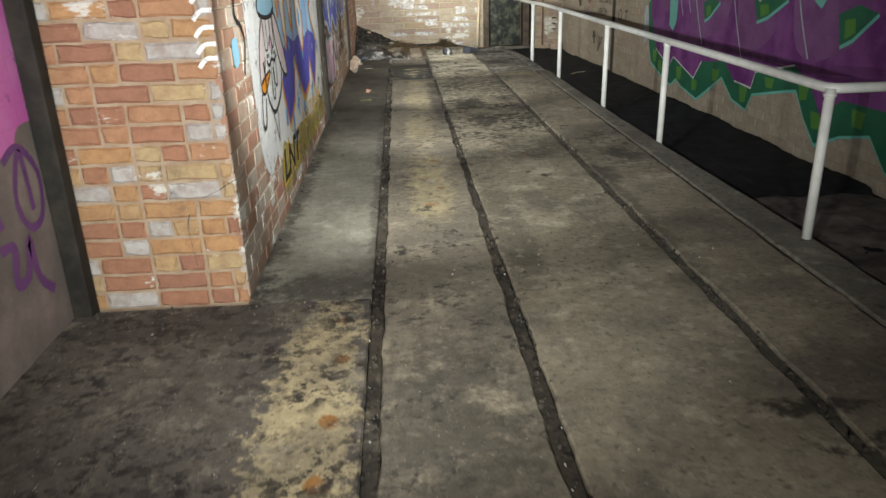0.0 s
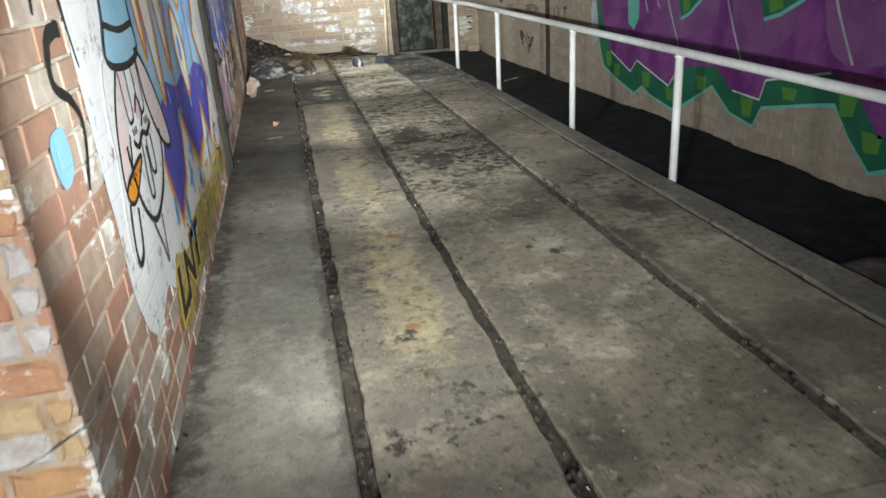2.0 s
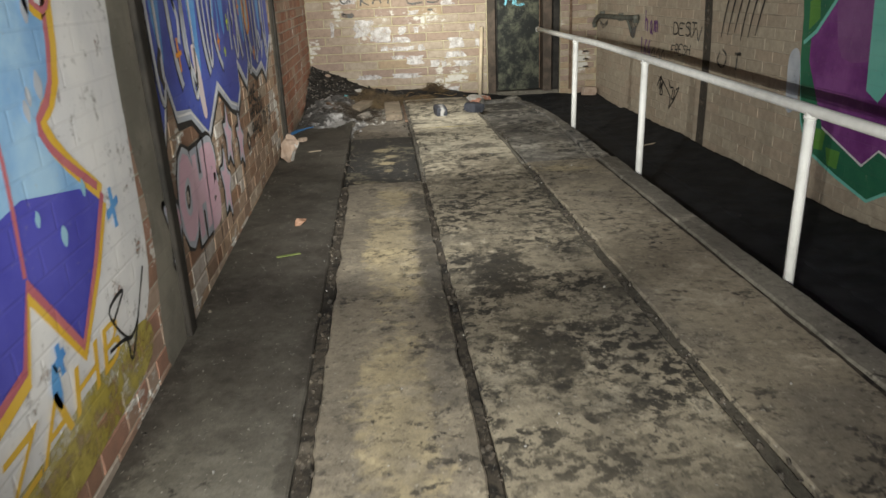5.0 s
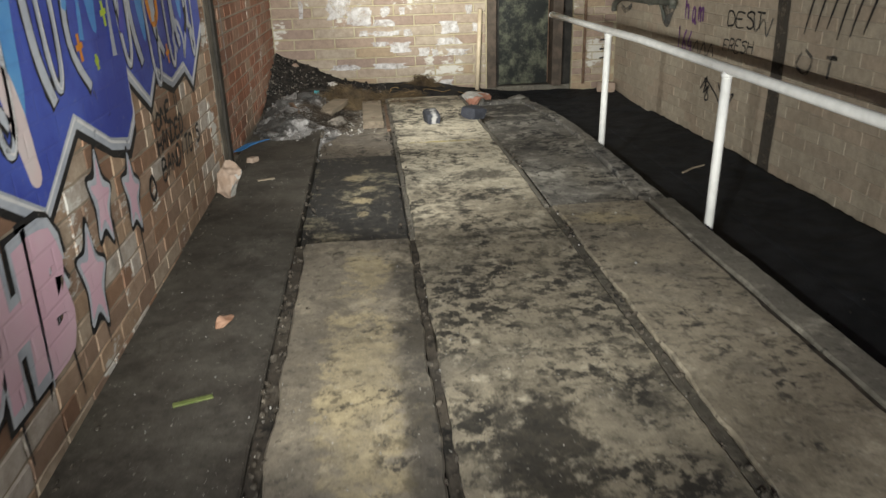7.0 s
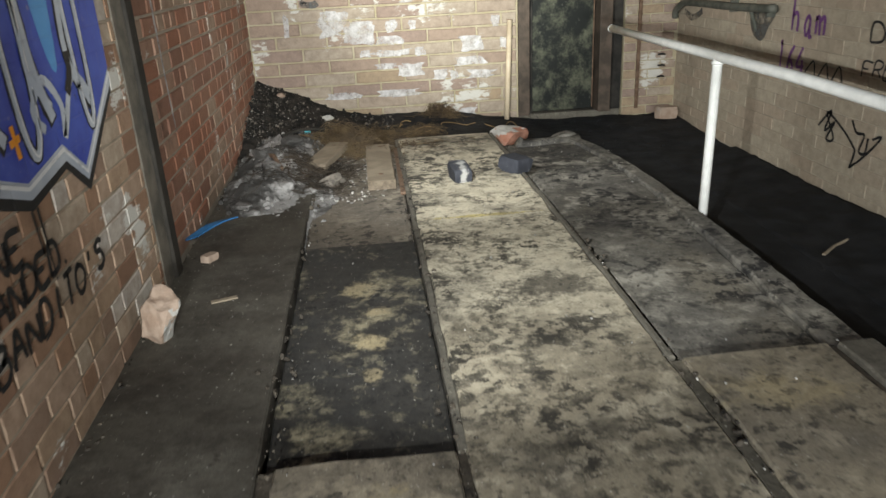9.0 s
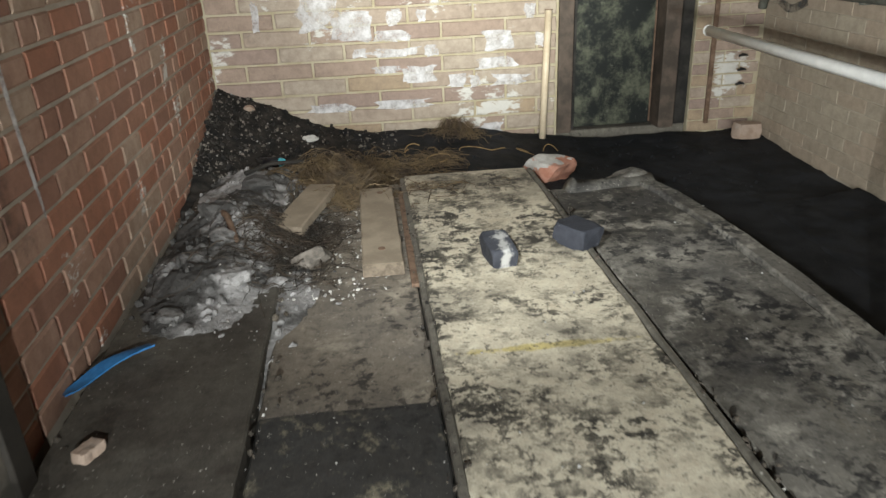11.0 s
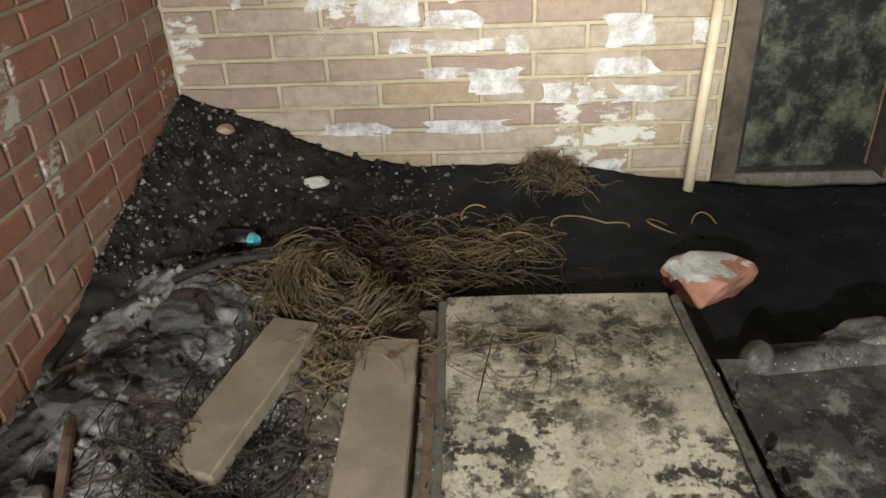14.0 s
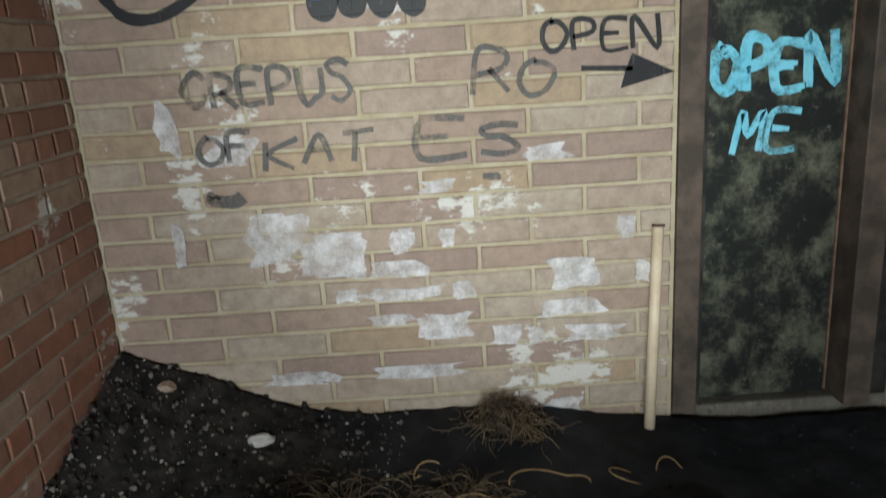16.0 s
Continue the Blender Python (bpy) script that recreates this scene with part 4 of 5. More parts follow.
for u, top, w in ((8.02, 1.55, 0.05), (8.62, 1.5, 0.06), (9.06, 1.62, 0.05), (9.86, 1.6, 0.06), (10.28, 1.45, 0.07), (10.62, 1.5, 0.06), (11.12, 1.5, 0.05)):
    lobe = [(u - w, top + 0.6), (u - w, top - 0.1), (u - 0.6 * w, top - 0.36), (u + 0.4 * w, top - 0.4), (u + 1.2 * w, top - 0.2), (u + 1.4 * w, top + 0.6)]
    stroke(m, "left", lobe, 0.05, black_spray, 3)
    stroke(m, "left", lobe, 0.034, silver_spray, 4)
    stroke(m, "left", [(a + 0.008, b) for a, b in lobe], 0.009, white_spray, 5)
for i, (u, w) in enumerate(((8.28, 0.05), (8.55, 0.045), (8.9, 0.05), (9.25, 0.04), (9.95, 0.05), (10.35, 0.045), (10.7, 0.05), (11.05, 0.04))):
    stroke(m, "left", [(u - 0.1, 2.4), (u, 1.7), (u + 0.03 * (-1) ** i, 1.35), (u + 0.10, 1.16)], w + 0.025, black_spray, 3)
    stroke(m, "left", [(u - 0.1, 2.4), (u, 1.7), (u + 0.03 * (-1) ** i, 1.35), (u + 0.10, 1.17)], w, silver_spray, 4)
for u, v in ((8.1, 1.5), (8.75, 1.35), (9.5, 1.55), (10.15, 1.45), (10.9, 1.5)):
    paint(m, "left", [(u - 0.09, v + 0.5), (u - 0.07, v), (u + 0.02, v - 0.18), (u + 0.09, v + 0.45)], mid_blue_spray, 3)
paint(m, "left", [(8.62, 1.32), (8.72, 1.30), (8.78, 1.0), (8.70, 0.98)], pale_pink_spray, 4)
rnd = random.Random(12)
for k in range(22):
    u, v = 8.05 + 3.2 * rnd.random(), rnd.uniform(1.18, 2.0)
    a, s = rnd.uniform(-0.10, 0.10), rnd.uniform(0.12, 0.32)
    bow = rnd.uniform(-0.07, 0.07)
    ends = [(u, v), (u + a / 2 + bow, v + s / 2), (u + a, v + s)]
    stroke(m, "left", ends, rnd.uniform(0.03, 0.07), rnd.choice((silver_spray, mid_blue_spray, navy_spray, black_spray, silver_spray)), 4 + k % 3, wedge=rnd.uniform(0.3, 1.2))
for u, v, r, colour in ((8.37, 1.32, 0.08, orange_spray), (9.62, 1.42, 0.05, lime_spray), (9.3, 1.32, 0.05, orange_spray), (9.75, 1.65, 0.06, lime_spray), (10.5, 1.16, 0.05, orange_spray), (9.45, 1.25, 0.03, lime_spray), (10.05, 1.5, 0.05, orange_spray)):
    stroke(m, "left", [(u, v + r), (u + 0.01, v - r)], 0.025, colour, 5)
    stroke(m, "left", [(u - 0.7 * r, v), (u + 0.7 * r, v + 0.01)], 0.022, colour, 6)
stroke(m, "left", [(10.22, 1.62), (10.3, 1.35), (10.42, 1.38), (10.40, 1.6)], 0.05, orange_spray, 5)
stroke(m, "left", [(10.72, 1.15), (10.66, 1.22), (10.78, 1.3), (10.88, 1.2), (10.86, 1.1), (11.02, 1.28), (11.15, 1.2)], 0.035, silver_spray, 5)
for u, v, d in ((10.07, 0.92, 0.22), (10.54, 0.95, 0.25), (10.50, 0.95, 0.15), (8.75, 0.78, 0.1), (9.6, 0.8, 0.12)):
    stroke(m, "left", [(u, v), (u + 0.01, v - d)], 0.018, black_spray, 1, name="drip", wedge=0.4)
m = mural("pink bubble letters with grey and black outlines")
for text, u, v, h, lean in (("O", 7.99, 0.50, 0.36, 0.15), ("H", 8.27, 0.46, 0.36, 0.15), ("B", 8.54, 0.42, 0.40, 0.1)):
    for layer, bold, colour in ((4, 0.18, black_spray), (5, 0.14, silver_spray), (6, 0.08, pink_spray)):
        lettering(m, "left", text, (u, v), h, colour, layer, bold=bold, lean=lean, stretch=0.68)
for u, v, r in ((7.88, 0.62, 0.16), (9.0, 0.52, 0.15), (9.22, 0.76, 0.13), (9.58, 0.67, 0.12)):
    for layer, grow, colour in ((2, 0.05, black_spray), (3, 0.028, silver_spray), (4, 0.0, pink_spray)):
        spikes = []
        for k in range(10):
            s = (r if k % 2 == 0 else 0.5 * r) + grow
            spikes.append((u + 0.75 * s * math.sin(0.628 * k + 0.2), v + 1.25 * s * math.cos(0.628 * k + 0.2)))
        paint(m, "left", spikes, colour, layer)
for u, v, d in ((7.9, 0.42, 0.12), (8.3, 0.38, 0.16), (8.72, 0.34, 0.14), (9.03, 0.34, 0.1), (9.6, 0.5, 0.26), (9.3, 0.6, 0.16)):
    stroke(m, "left", [(u, v + 0.05), (u + 0.01, v - d)], 0.018, black_spray, 1, name="drip", wedge=0.4)
m = mural("black handwritten words on bare brick")
for text, u, v, h, w in (("ONE", 10.10, 0.835, 0.085, 0.10), ("HANDED,", 10.06, 0.72, 0.085, 0.092), ("BANDITO'S", 10.08, 0.585, 0.10, 0.098)):
    scrawl(m, "left", text, (u, v), h, w, 0.02, black_spray, 1, lean=0.15, rise=0.012, seed=len(text))
stroke(m, "left", [(9.86, 0.66), (9.83, 0.6), (9.88, 0.55), (9.93, 0.6), (9.89, 0.66), (9.85, 0.64)], 0.025, black_spray, 1)
m = mural("pale runs of paint on the red brick wall")
stroke(m, "left_far", [(12.45, 2.2), (12.48, 1.2), (12.52, 0.75)], 0.05, chalky, 1, wedge=0.3)

# purple and green graffiti on the wall beyond the rail
m = mural("purple and green graffiti with mint and white edges")
FOOT = [(10.12, 0.95), (10.02, 0.52), (9.9, 0.32), (9.5, 0.2), (9.12, 0.12), (8.95, 0.22), (8.75, 0.16), (8.26, 0.08), (7.95, 0.24), (7.63, 0.4), (7.34, 0.22), (7.02, 0.17), (6.92, 0.33), (6.27, 0.46), (6.12, 0.48), (5.95, 0.28), (5.74, 0.10), (5.4, 0.24), (5.04, 0.32), (4.8, 0.1), (4.3, 0.2), (3.8, 0.4), (3.2, 0.5), (2.4, 0.45)]
top = [(2.4, 2.6), (10.25, 2.6)]
paint(m, "right", [(a, b - 0.025) for a, b in FOOT] + top, mint_spray, 0, False)
paint(m, "right", FOOT + top, green_spray, 1, False)
HEM = [(10.0, 0.95), (9.73, 0.5), (9.22, 0.33), (9.07, 0.46), (8.39, 0.29), (8.19, 0.5), (7.6, 0.56), (7.32, 0.4), (6.95, 0.38), (6.89, 0.54), (6.19, 0.68), (5.9, 0.55), (5.7, 0.32), (5.45, 0.5), (4.9, 0.5), (4.6, 0.4), (3.9, 0.6), (2.4, 0.7)]
paint(m, "right", HEM + [(2.4, 2.6), (10.1, 2.6)], purple_spray, 2, False)
stroke(m, "right", HEM[1:6], 0.018, white_spray, 3, False)
stroke(m, "right", HEM[7:11], 0.018, white_spray, 3, False)
for a, b, c, d in ((9.6, 1.0, 8.9, 1.7), (8.5, 0.8, 7.6, 1.9), (7.3, 0.75, 6.6, 1.8), (6.2, 0.8, 5.3, 1.9), (4.9, 0.8, 3.6, 1.9)):
    paint(m, "right", [(a, b), (a + 0.1, d), (c + 0.2, d), (c, b + 0.2)], plum_spray, 3)
for u, v, h in ((9.75, 0.36, 0.12), (9.55, 0.27, 0.1), (8.85, 0.24, 0.13), (8.35, 0.18, 0.1), (7.8, 0.36, 0.1), (7.1, 0.25, 0.12), (6.6, 0.45, 0.07), (6.0, 0.45, 0.13), (5.75, 0.25, 0.1), (5.2, 0.36, 0.1), (4.75, 0.25, 0.12)):
    paint(m, "right", [(u + 0.1, v + h), (u + 0.06, v - 0.3 * h), (u - 0.06, v - 0.2 * h), (u - 0.08, v + h)], leaf_spray, 2, False)
for u, v, w, h in ((9.92, 1.25, 0.25, 0.3), (8.05, 1.02, 0.22, 0.16), (6.75, 1.08, 0.32, 0.16), (5.4, 1.0, 0.25, 0.2), (4.4, 0.95, 0.3, 0.22)):
    gem = [(u + w, v + 0.6 * h), (u + 0.7 * w, v - 0.6 * h), (u + 0.1 * w, v - 0.3 * h), (u - w, v + 0.7 * h), (u, v + h)]
    paint(m, "right", gem, green_spray, 4, False)
    stroke(m, "right", gem[1:4], 0.03, mint_spray, 5, False)
    paint(m, "right", [(u + 0.6 * w, v + 0.4 * h), (u + 0.5 * w, v - 0.3 * h), (u, v), (u + 0.1 * w, v + 0.5 * h)], leaf_spray, 5, False)
for u, v, w in ((9.15, 0.76, 0.11), (7.42, 1.3, 0.08), (5.9, 1.15, 0.1)):
    paint(m, "right", [(u, v), (u + 0.14, v + 0.06), (u + w + 0.08, v + 0.7), (u - w, v + 0.7), (u - 0.1, v + 0.12)], mint_spray, 5, False)
for a, b, c, d in ((8.55, 1.3, 8.22, 0.68), (7.55, 1.3, 7.18, 0.57), (6.3, 1.35, 6.0, 0.75), (5.1, 1.3, 4.85, 0.7), (9.0, 1.3, 8.85, 0.95), (8.75, 1.3, 8.62, 1.0)):
    stroke(m, "right", [(a, b), ((a + c) / 2 + 0.03, (b + d) / 2 + 0.02), (c, d)], 0.022, silver_spray, 6)
for u, v in ((8.55, 1.22), (6.95, 1.25)):
    paint(m, "right", [(u - 0.07, v), (u, v + 0.09), (u + 0.07, v), (u, v - 0.09)], chalky, 7)
paint(m, "right", [(10.28, 0.95), (10.14, 1.0), (10.10, 0.62), (10.24, 0.55)], silver_spray, 0)
m = mural("black and purple handwritten tags on tan wall")
scrawl(m, "right", "DEST", (12.68, 0.985), 0.12, 0.16, 0.016, black_spray, 1, True, rise=0.02, seed=3)
scrawl(m, "right", "FRESH", (12.72, 0.775), 0.10, 0.105, 0.013, black_spray, 1, True, lean=0.2, rise=0.05, seed=4)
scrawl(m, "right", "ham", (13.58, 0.97), 0.22, 0.15, 0.028, violet_spray, 1, True, seed=5)
scrawl(m, "right", "164", (13.72, 0.68), 0.19, 0.13, 0.026, violet_spray, 1, True, seed=6)
stroke(m, "right", [(12.25, 1.12), (12.2, 0.98), (12.08, 1.08), (12.02, 0.96), (11.95, 1.1)], 0.02, faded_spray, 1)
stroke(m, "right", [(11.5, 0.9), (11.55, 0.8), (11.42, 0.76), (11.36, 0.86), (11.46, 0.92)], 0.025, faded_spray, 1)
stroke(m, "right", [(11.2, 0.9), (11.08, 0.9), (11.14, 0.9), (11.16, 0.76)], 0.025, faded_spray, 1)
for k in range(6):
    u = 11.35 - 0.13 * k
    stroke(m, "right", [(u, 1.5), (u + 0.1, 1.25), (u + 0.16, 1.02 + 0.03 * (k % 3))], 0.03, black_spray, 1, wedge=0.4)
stroke(m, "right", [(13.09, 0.38), (12.96, 0.51), (13.01, 0.36), (12.91, 0.44), (12.98, 0.31), (12.9, 0.33), (13.01, 0.49), (12.83, 0.42), (12.7, 0.34), (12.66, 0.29), (12.69, 0.18)], 0.018, black_spray, 1)
stroke(m, "right", [(12.73, 0.49), (12.67, 0.42), (12.59, 0.42), (12.62, 0.31), (12.56, 0.31), (12.55, 0.41)], 0.018, black_spray, 1)
stroke(m, "right", [(12.69, 0.18), (12.56, 0.29), (12.43, 0.44), (12.51, 0.41)], 0.016, black_spray, 1)
stroke(m, "right", [(13.35, 0.7), (13.25, 0.8), (13.2, 0.68), (13.1, 0.8), (13.04, 0.68), (12.95, 0.8), (12.9, 0.7)], 0.015, black_spray, 1)
# a flat dark band, 0.17 m wide, down to the wall's foot
m = mural("dark band running down the tan wall")
stroke(m, "right", [(11.86, 2.6), (11.84, 1.5), (11.8, 0.8), (11.82, -0.06)], 0.17, sprayed("dark_band", (0.07, 0.06, 0.05), None, 0.35, 0.9, 0.2), 0, name="stain")

# words on the end wall and the door
m = mural("faded black handwritten words on the tan end wall")
scrawl(m, "end", "CREPUS", (-0.39, 1.645), 0.15, 0.122, 0.026, faded_spray, 4, rise=-0.01, seed=1)
scrawl(m, "end", "RO", (0.84, 1.62), 0.16, 0.19, 0.024, faded_spray, 4, lean=0.1, seed=2)
scrawl(m, "end", "OF", (-0.36, 1.405), 0.125, 0.13, 0.026, faded_spray, 4, rise=-0.05, seed=3)
scrawl(m, "end", "KAT", (-0.085, 1.365), 0.13, 0.165, 0.024, faded_spray, 4, lean=0.15, rise=0.03, seed=4)
scrawl(m, "end", "ES", (0.60, 1.365), 0.15, 0.24, 0.028, faded_spray, 4, seed=5)
scrawl(m, "end", "OPEN", (1.14, 1.775), 0.125, 0.128, 0.022, black_spray, 4, rise=-0.01, seed=6)
stroke(m, "end", [(1.30, 1.705), (1.52, 1.69)], 0.022, black_spray, 1)
paint(m, "end", [(1.52, 1.75), (1.70, 1.665), (1.47, 1.61), (1.50, 1.69)], black_spray, 1, False, name="arrow")
stroke(m, "end", [(-0.32, 1.27), (-0.33, 1.24), (-0.24, 1.23), (-0.20, 1.25)], 0.06, faded_spray, 1)
stroke(m, "end", [(0.86, 1.27), (0.94, 1.265)], 0.03, faded_spray, 1)
stroke(m, "end", [(-0.66, 2.12), (-0.58, 2.03), (-0.45, 2.02), (-0.3, 2.09), (-0.2, 2.2)], 0.045, black_spray, 1)
for k in range(4):
    paint(m, "end", [(0.17 + 0.125 * k, 2.06), (0.18 + 0.125 * k, 1.99), (0.235 + 0.125 * k, 1.96), (0.285 + 0.125 * k, 2.0), (0.30 + 0.125 * k, 2.12), (0.2 + 0.125 * k, 2.16)], black_spray, 1)
    stroke(m, "end", [(0.19 + 0.125 * k, 2.06), (0.28 + 0.125 * k, 2.06)], 0.02, blue_spray, 2)
paint(m, "end", [(-0.52, 1.69), (-0.50, 1.5), (-0.44, 1.44), (-0.45, 1.62)], chalky, 0)
PATCHES = [(-0.10, 1.05, 0.23, 0.23), (0.16, 0.94, 0.24, 0.2), (0.46, 0.75, 0.31, 0.06), (0.41, 0.625, 0.21, 0.055), (0.65, 0.58, 0.2, 0.13), (0.93, 0.515, 0.13, 0.09),
           (1.25, 0.79, 0.2, 0.15), (1.24, 0.63, 0.26, 0.085), (1.34, 0.50, 0.24, 0.08), (0.685, 1.0, 0.06, 0.09), (0.485, 1.0, 0.09, 0.1), (0.215, 0.755, 0.09, 0.075), (-0.49, 1.57, 0.07, 0.18),
           (1.15, 1.36, 0.17, 0.07), (1.5, 1.0, 0.09, 0.1), (-0.24, 1.45, 0.22, 0.13), (1.57, 0.78, 0.06, 0.1), (-0.52, 1.06, 0.05, 0.2), (0.43, 0.865, 0.25, 0.08), (0.74, 0.75, 0.09, 0.08),
           (1.07, 0.50, 0.06, 0.08), (1.2, 0.13, 0.16, 0.08), (0.65, 1.245, 0.14, 0.07), (0.55, 0.36, 0.4, 0.07), (-0.05, 0.36, 0.25, 0.07)]
for i, (u, v, w, h) in enumerate(PATCHES):
    ring = []
    for k in range(18):
        a = k * 0.349
        c, s = math.cos(a), math.sin(a)
        f = 0.95 + 0.75 * noise.noise(Vector((2.2 * c + 7 * i, 2.2 * s, 0.5)))
        ring.append((u + 0.56 * w * f * math.copysign(abs(c) ** 0.4, c), v + 0.52 * h * (0.55 + 0.45 * f) * math.copysign(abs(s) ** 0.4, s)))
    paint(m, "end", ring, chalky, 0.1 * i, False, name="old_paint")
m = mural("light blue sprayed words on the dark door")
scrawl(m, "door", "OPEN", (1.90, 1.56), 0.20, 0.142, 0.042, cyan_spray, 1, rise=0.02, seed=8)
scrawl(m, "door", "OPEN", (1.915, 1.55), 0.19, 0.142, 0.03, cyan_spray, 2, rise=0.02, seed=9)
scrawl(m, "door", "ME", (2.0, 1.28), 0.18, 0.16, 0.03, cyan_spray, 1, lean=0.15, seed=10)

# pink and dark paint on the near wall
m = mural("pink paint and dark tags on the near wall")
paint(m, "near", [(2.0, 2.4), (2.3, 1.2), (2.95, 0.86), (3.15, 0.95), (3.4, 1.02), (3.52, 1.4), (3.5, 2.4)], hot_pink_spray, 0)
stroke(m, "near", [(2.96, 0.84), (3.1, 0.88), (3.22, 0.74), (3.18, 0.56), (3.06, 0.54), (3.0, 0.68), (3.1, 0.86), (3.12, 0.6)], 0.035, violet_spray, 1)
stroke(m, "near", [(2.8, 0.52), (2.9, 0.5), (2.86, 0.36), (2.96, 0.36), (3.02, 0.5), (3.04, 0.32), (3.14, 0.22)], 0.045, violet_spray, 1)
stroke(m, "near", [(2.5, 1.0), (2.75, 0.8), (2.85, 0.6)], 0.04, violet_spray, 1)
stroke(m, "near", [(3.3, 1.6), (3.33, 1.3), (3.4, 1.0)], 0.05, black_spray, 2)


# ---- doorway ----
doorway = tagged(new("door_1"), "dark painted steel door in a worn wooden frame", "door", kind="structure")
leaf = part("leaf", box(1.885, 2.52, 15.75, 15.79, 0.06, 2.12, bevel=0.004), door_paint, doorway)
part("threshold", box(1.72, 2.80, 15.70, 15.94, GROUND, 0.045, bevel=0.012), kerb_concrete, doorway, "broken concrete threshold")
part("jamb", box(1.722, 1.835, 15.635, 15.90, 0.045, 2.2, bevel=0.006), frame_wood, doorway)
part("jamb", box(2.535, 2.66, 15.60, 15.90, 0.045, 2.2, bevel=0.006), frame_wood, doorway, "dark worn jamb")
part("jamb_board", box(2.665, 2.798, 15.70, 15.90, 0.045, 2.2, bevel=0.004), blackened, doorway, "dark board beside the frame")
part("head", box(1.722, 2.66, 15.66, 15.90, 2.12, 2.198, bevel=0.004), frame_wood, doorway)
# Near-black strip: the shade of the gap between jamb and leaf, as colour.
part("stop", box(1.837, 1.88, 15.72, 15.90, 0.05, 2.12), blackened, doorway)
part("edge_strip", box(2.505, 2.515, 15.738, 15.749, 0.07, 2.1), rusty, leaf, "worn pale steel edge")

# ---- dirt and rubble at the end of the ramp ----
def dirt_height(x, y):
    """The black earth between ramp and end wall: a heap in the left corner, low and flat towards the door."""
    far = min(1.0, max(0.0, (x - 0.9) / 1.1))
    flat = (1 - far) * (0.085 + 0.07 * max(0.0, y - 14.6)) + far * (GROUND + 0.004 + 0.05 * max(0.0, y - 14.3))
    heap = 0.575 - 0.45 * (x + 0.87) - 0.27 * (15.65 - y)
    h = max(flat, heap) + 0.03 * math.exp(-((flat - heap) / 0.08) ** 2)
    p = Vector((x, y, 0))
    rough = 1.0 if heap > flat - 0.03 else 0.45
    return h + rough * (0.035 * noise.noise(p * 4.0) + 0.016 * noise.noise(p * 13.0) + 0.008 * noise.noise(p * 34.0))


def ash_height(x, y):
    """Grey rubble on the ramp beside the left wall."""
    ridge = math.exp(-((x + 0.50) / 0.36) ** 2) * min(1.0, max(0.0, (y - 12.35) / 0.7)) * min(1.0, max(0.0, (15.0 - y) / 0.5))
    p = Vector((x, y, 3))
    blob = noise.noise(p * 2.6) * 0.5 + 0.5
    chunk = noise.noise(p * 7.5) * 0.5 + noise.noise(p * 17.0) * 0.25
    return 0.112 + ridge * (0.085 + 0.14 * blob + 0.075 * chunk + 0.02 * noise.noise(p * 40.0))


def sheet(x0, x1, y0, y1, step, height, foot):
    """A piece of uneven ground with a skirt down to its foot."""
    nx, ny = int((x1 - x0) / step), int((y1 - y0) / step)
    verts, faces = [], []
    for j in range(ny + 1):
        for i in range(nx + 1):
            x, y = x0 + (x1 - x0) * i / nx, y0 + (y1 - y0) * j / ny
            rim = i in (0, nx) or j in (0, ny)
            verts.append((x, y, foot if rim else height(x, y)))
    for j in range(ny):
        for i in range(nx):
            a = j * (nx + 1) + i
            faces.append((a, a + 1, a + nx + 2, a + nx + 1))
    me = bpy.data.meshes.new("sheet")
    me.from_pydata(verts, [], faces)
    return smooth(me)


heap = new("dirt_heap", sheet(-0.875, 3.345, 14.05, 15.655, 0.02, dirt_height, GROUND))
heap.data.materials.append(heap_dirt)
heap.data.materials.append(shaded_black_dirt)
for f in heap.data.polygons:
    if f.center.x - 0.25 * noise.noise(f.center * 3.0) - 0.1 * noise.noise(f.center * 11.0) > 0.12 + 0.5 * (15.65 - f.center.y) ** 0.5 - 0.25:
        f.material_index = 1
tagged(heap, "black earth heaped in the corner against the brick walls", "dirt", kind="stuff")
rubble = new("rubble_heap", sheet(-0.80, 0.10, 12.2, 15.05, 0.016, ash_height, 0.10))
rubble.data.materials.append(ash)
tagged(rubble, "grey ash and crumbled plaster heaped along the wall", "rubble", kind="stuff")


def scattered(name, count, place, sizes, material, label, seed, level=1):
    """Many small stones, joined."""
    rnd = random.Random(seed)
    shapes = []
    for k in range(5):
        bm = lump((0, 0, 0), (1, 1, 1), seed * 10 + k, 0.5, level, 5)
        shapes.append(([v.co.copy() for v in bm.verts], [[v.index for v in f.verts] for f in bm.faces]))
        bm.free()
    verts, faces = [], []
    for _ in range(count):
        x, y, z = place(rnd)
        s = sizes[0] + (sizes[1] - sizes[0]) * rnd.random() ** 3
        m = Matrix.Translation((x, y, z + 0.2 * s)) @ Euler((rnd.uniform(0, 6), rnd.uniform(0, 6), rnd.uniform(0, 6))).to_matrix().to_4x4() @ Matrix.Diagonal((s, s * rnd.uniform(0.6, 1), s * rnd.uniform(0.4, 0.8), 1))
        vs, fs = shapes[rnd.randrange(5)]
        at = len(verts)
        verts += [m @ v for v in vs]
        faces += [[at + i for i in f] for f in fs]
    me = bpy.data.meshes.new(name)
    me.from_pydata(verts, [], faces)
    me.materials.append(material)
    return tagged(new(name, me), label, "rubble", kind="stuff")


def on_heap(rnd):
    x = -0.86 + 1.3 * rnd.random() ** 1.6
    y = rnd.uniform(14.5, 15.64)
    return x, y, max(dirt_height(x, y), ash_height(x, y) if y < 15.0 and x < 0.08 else 0)


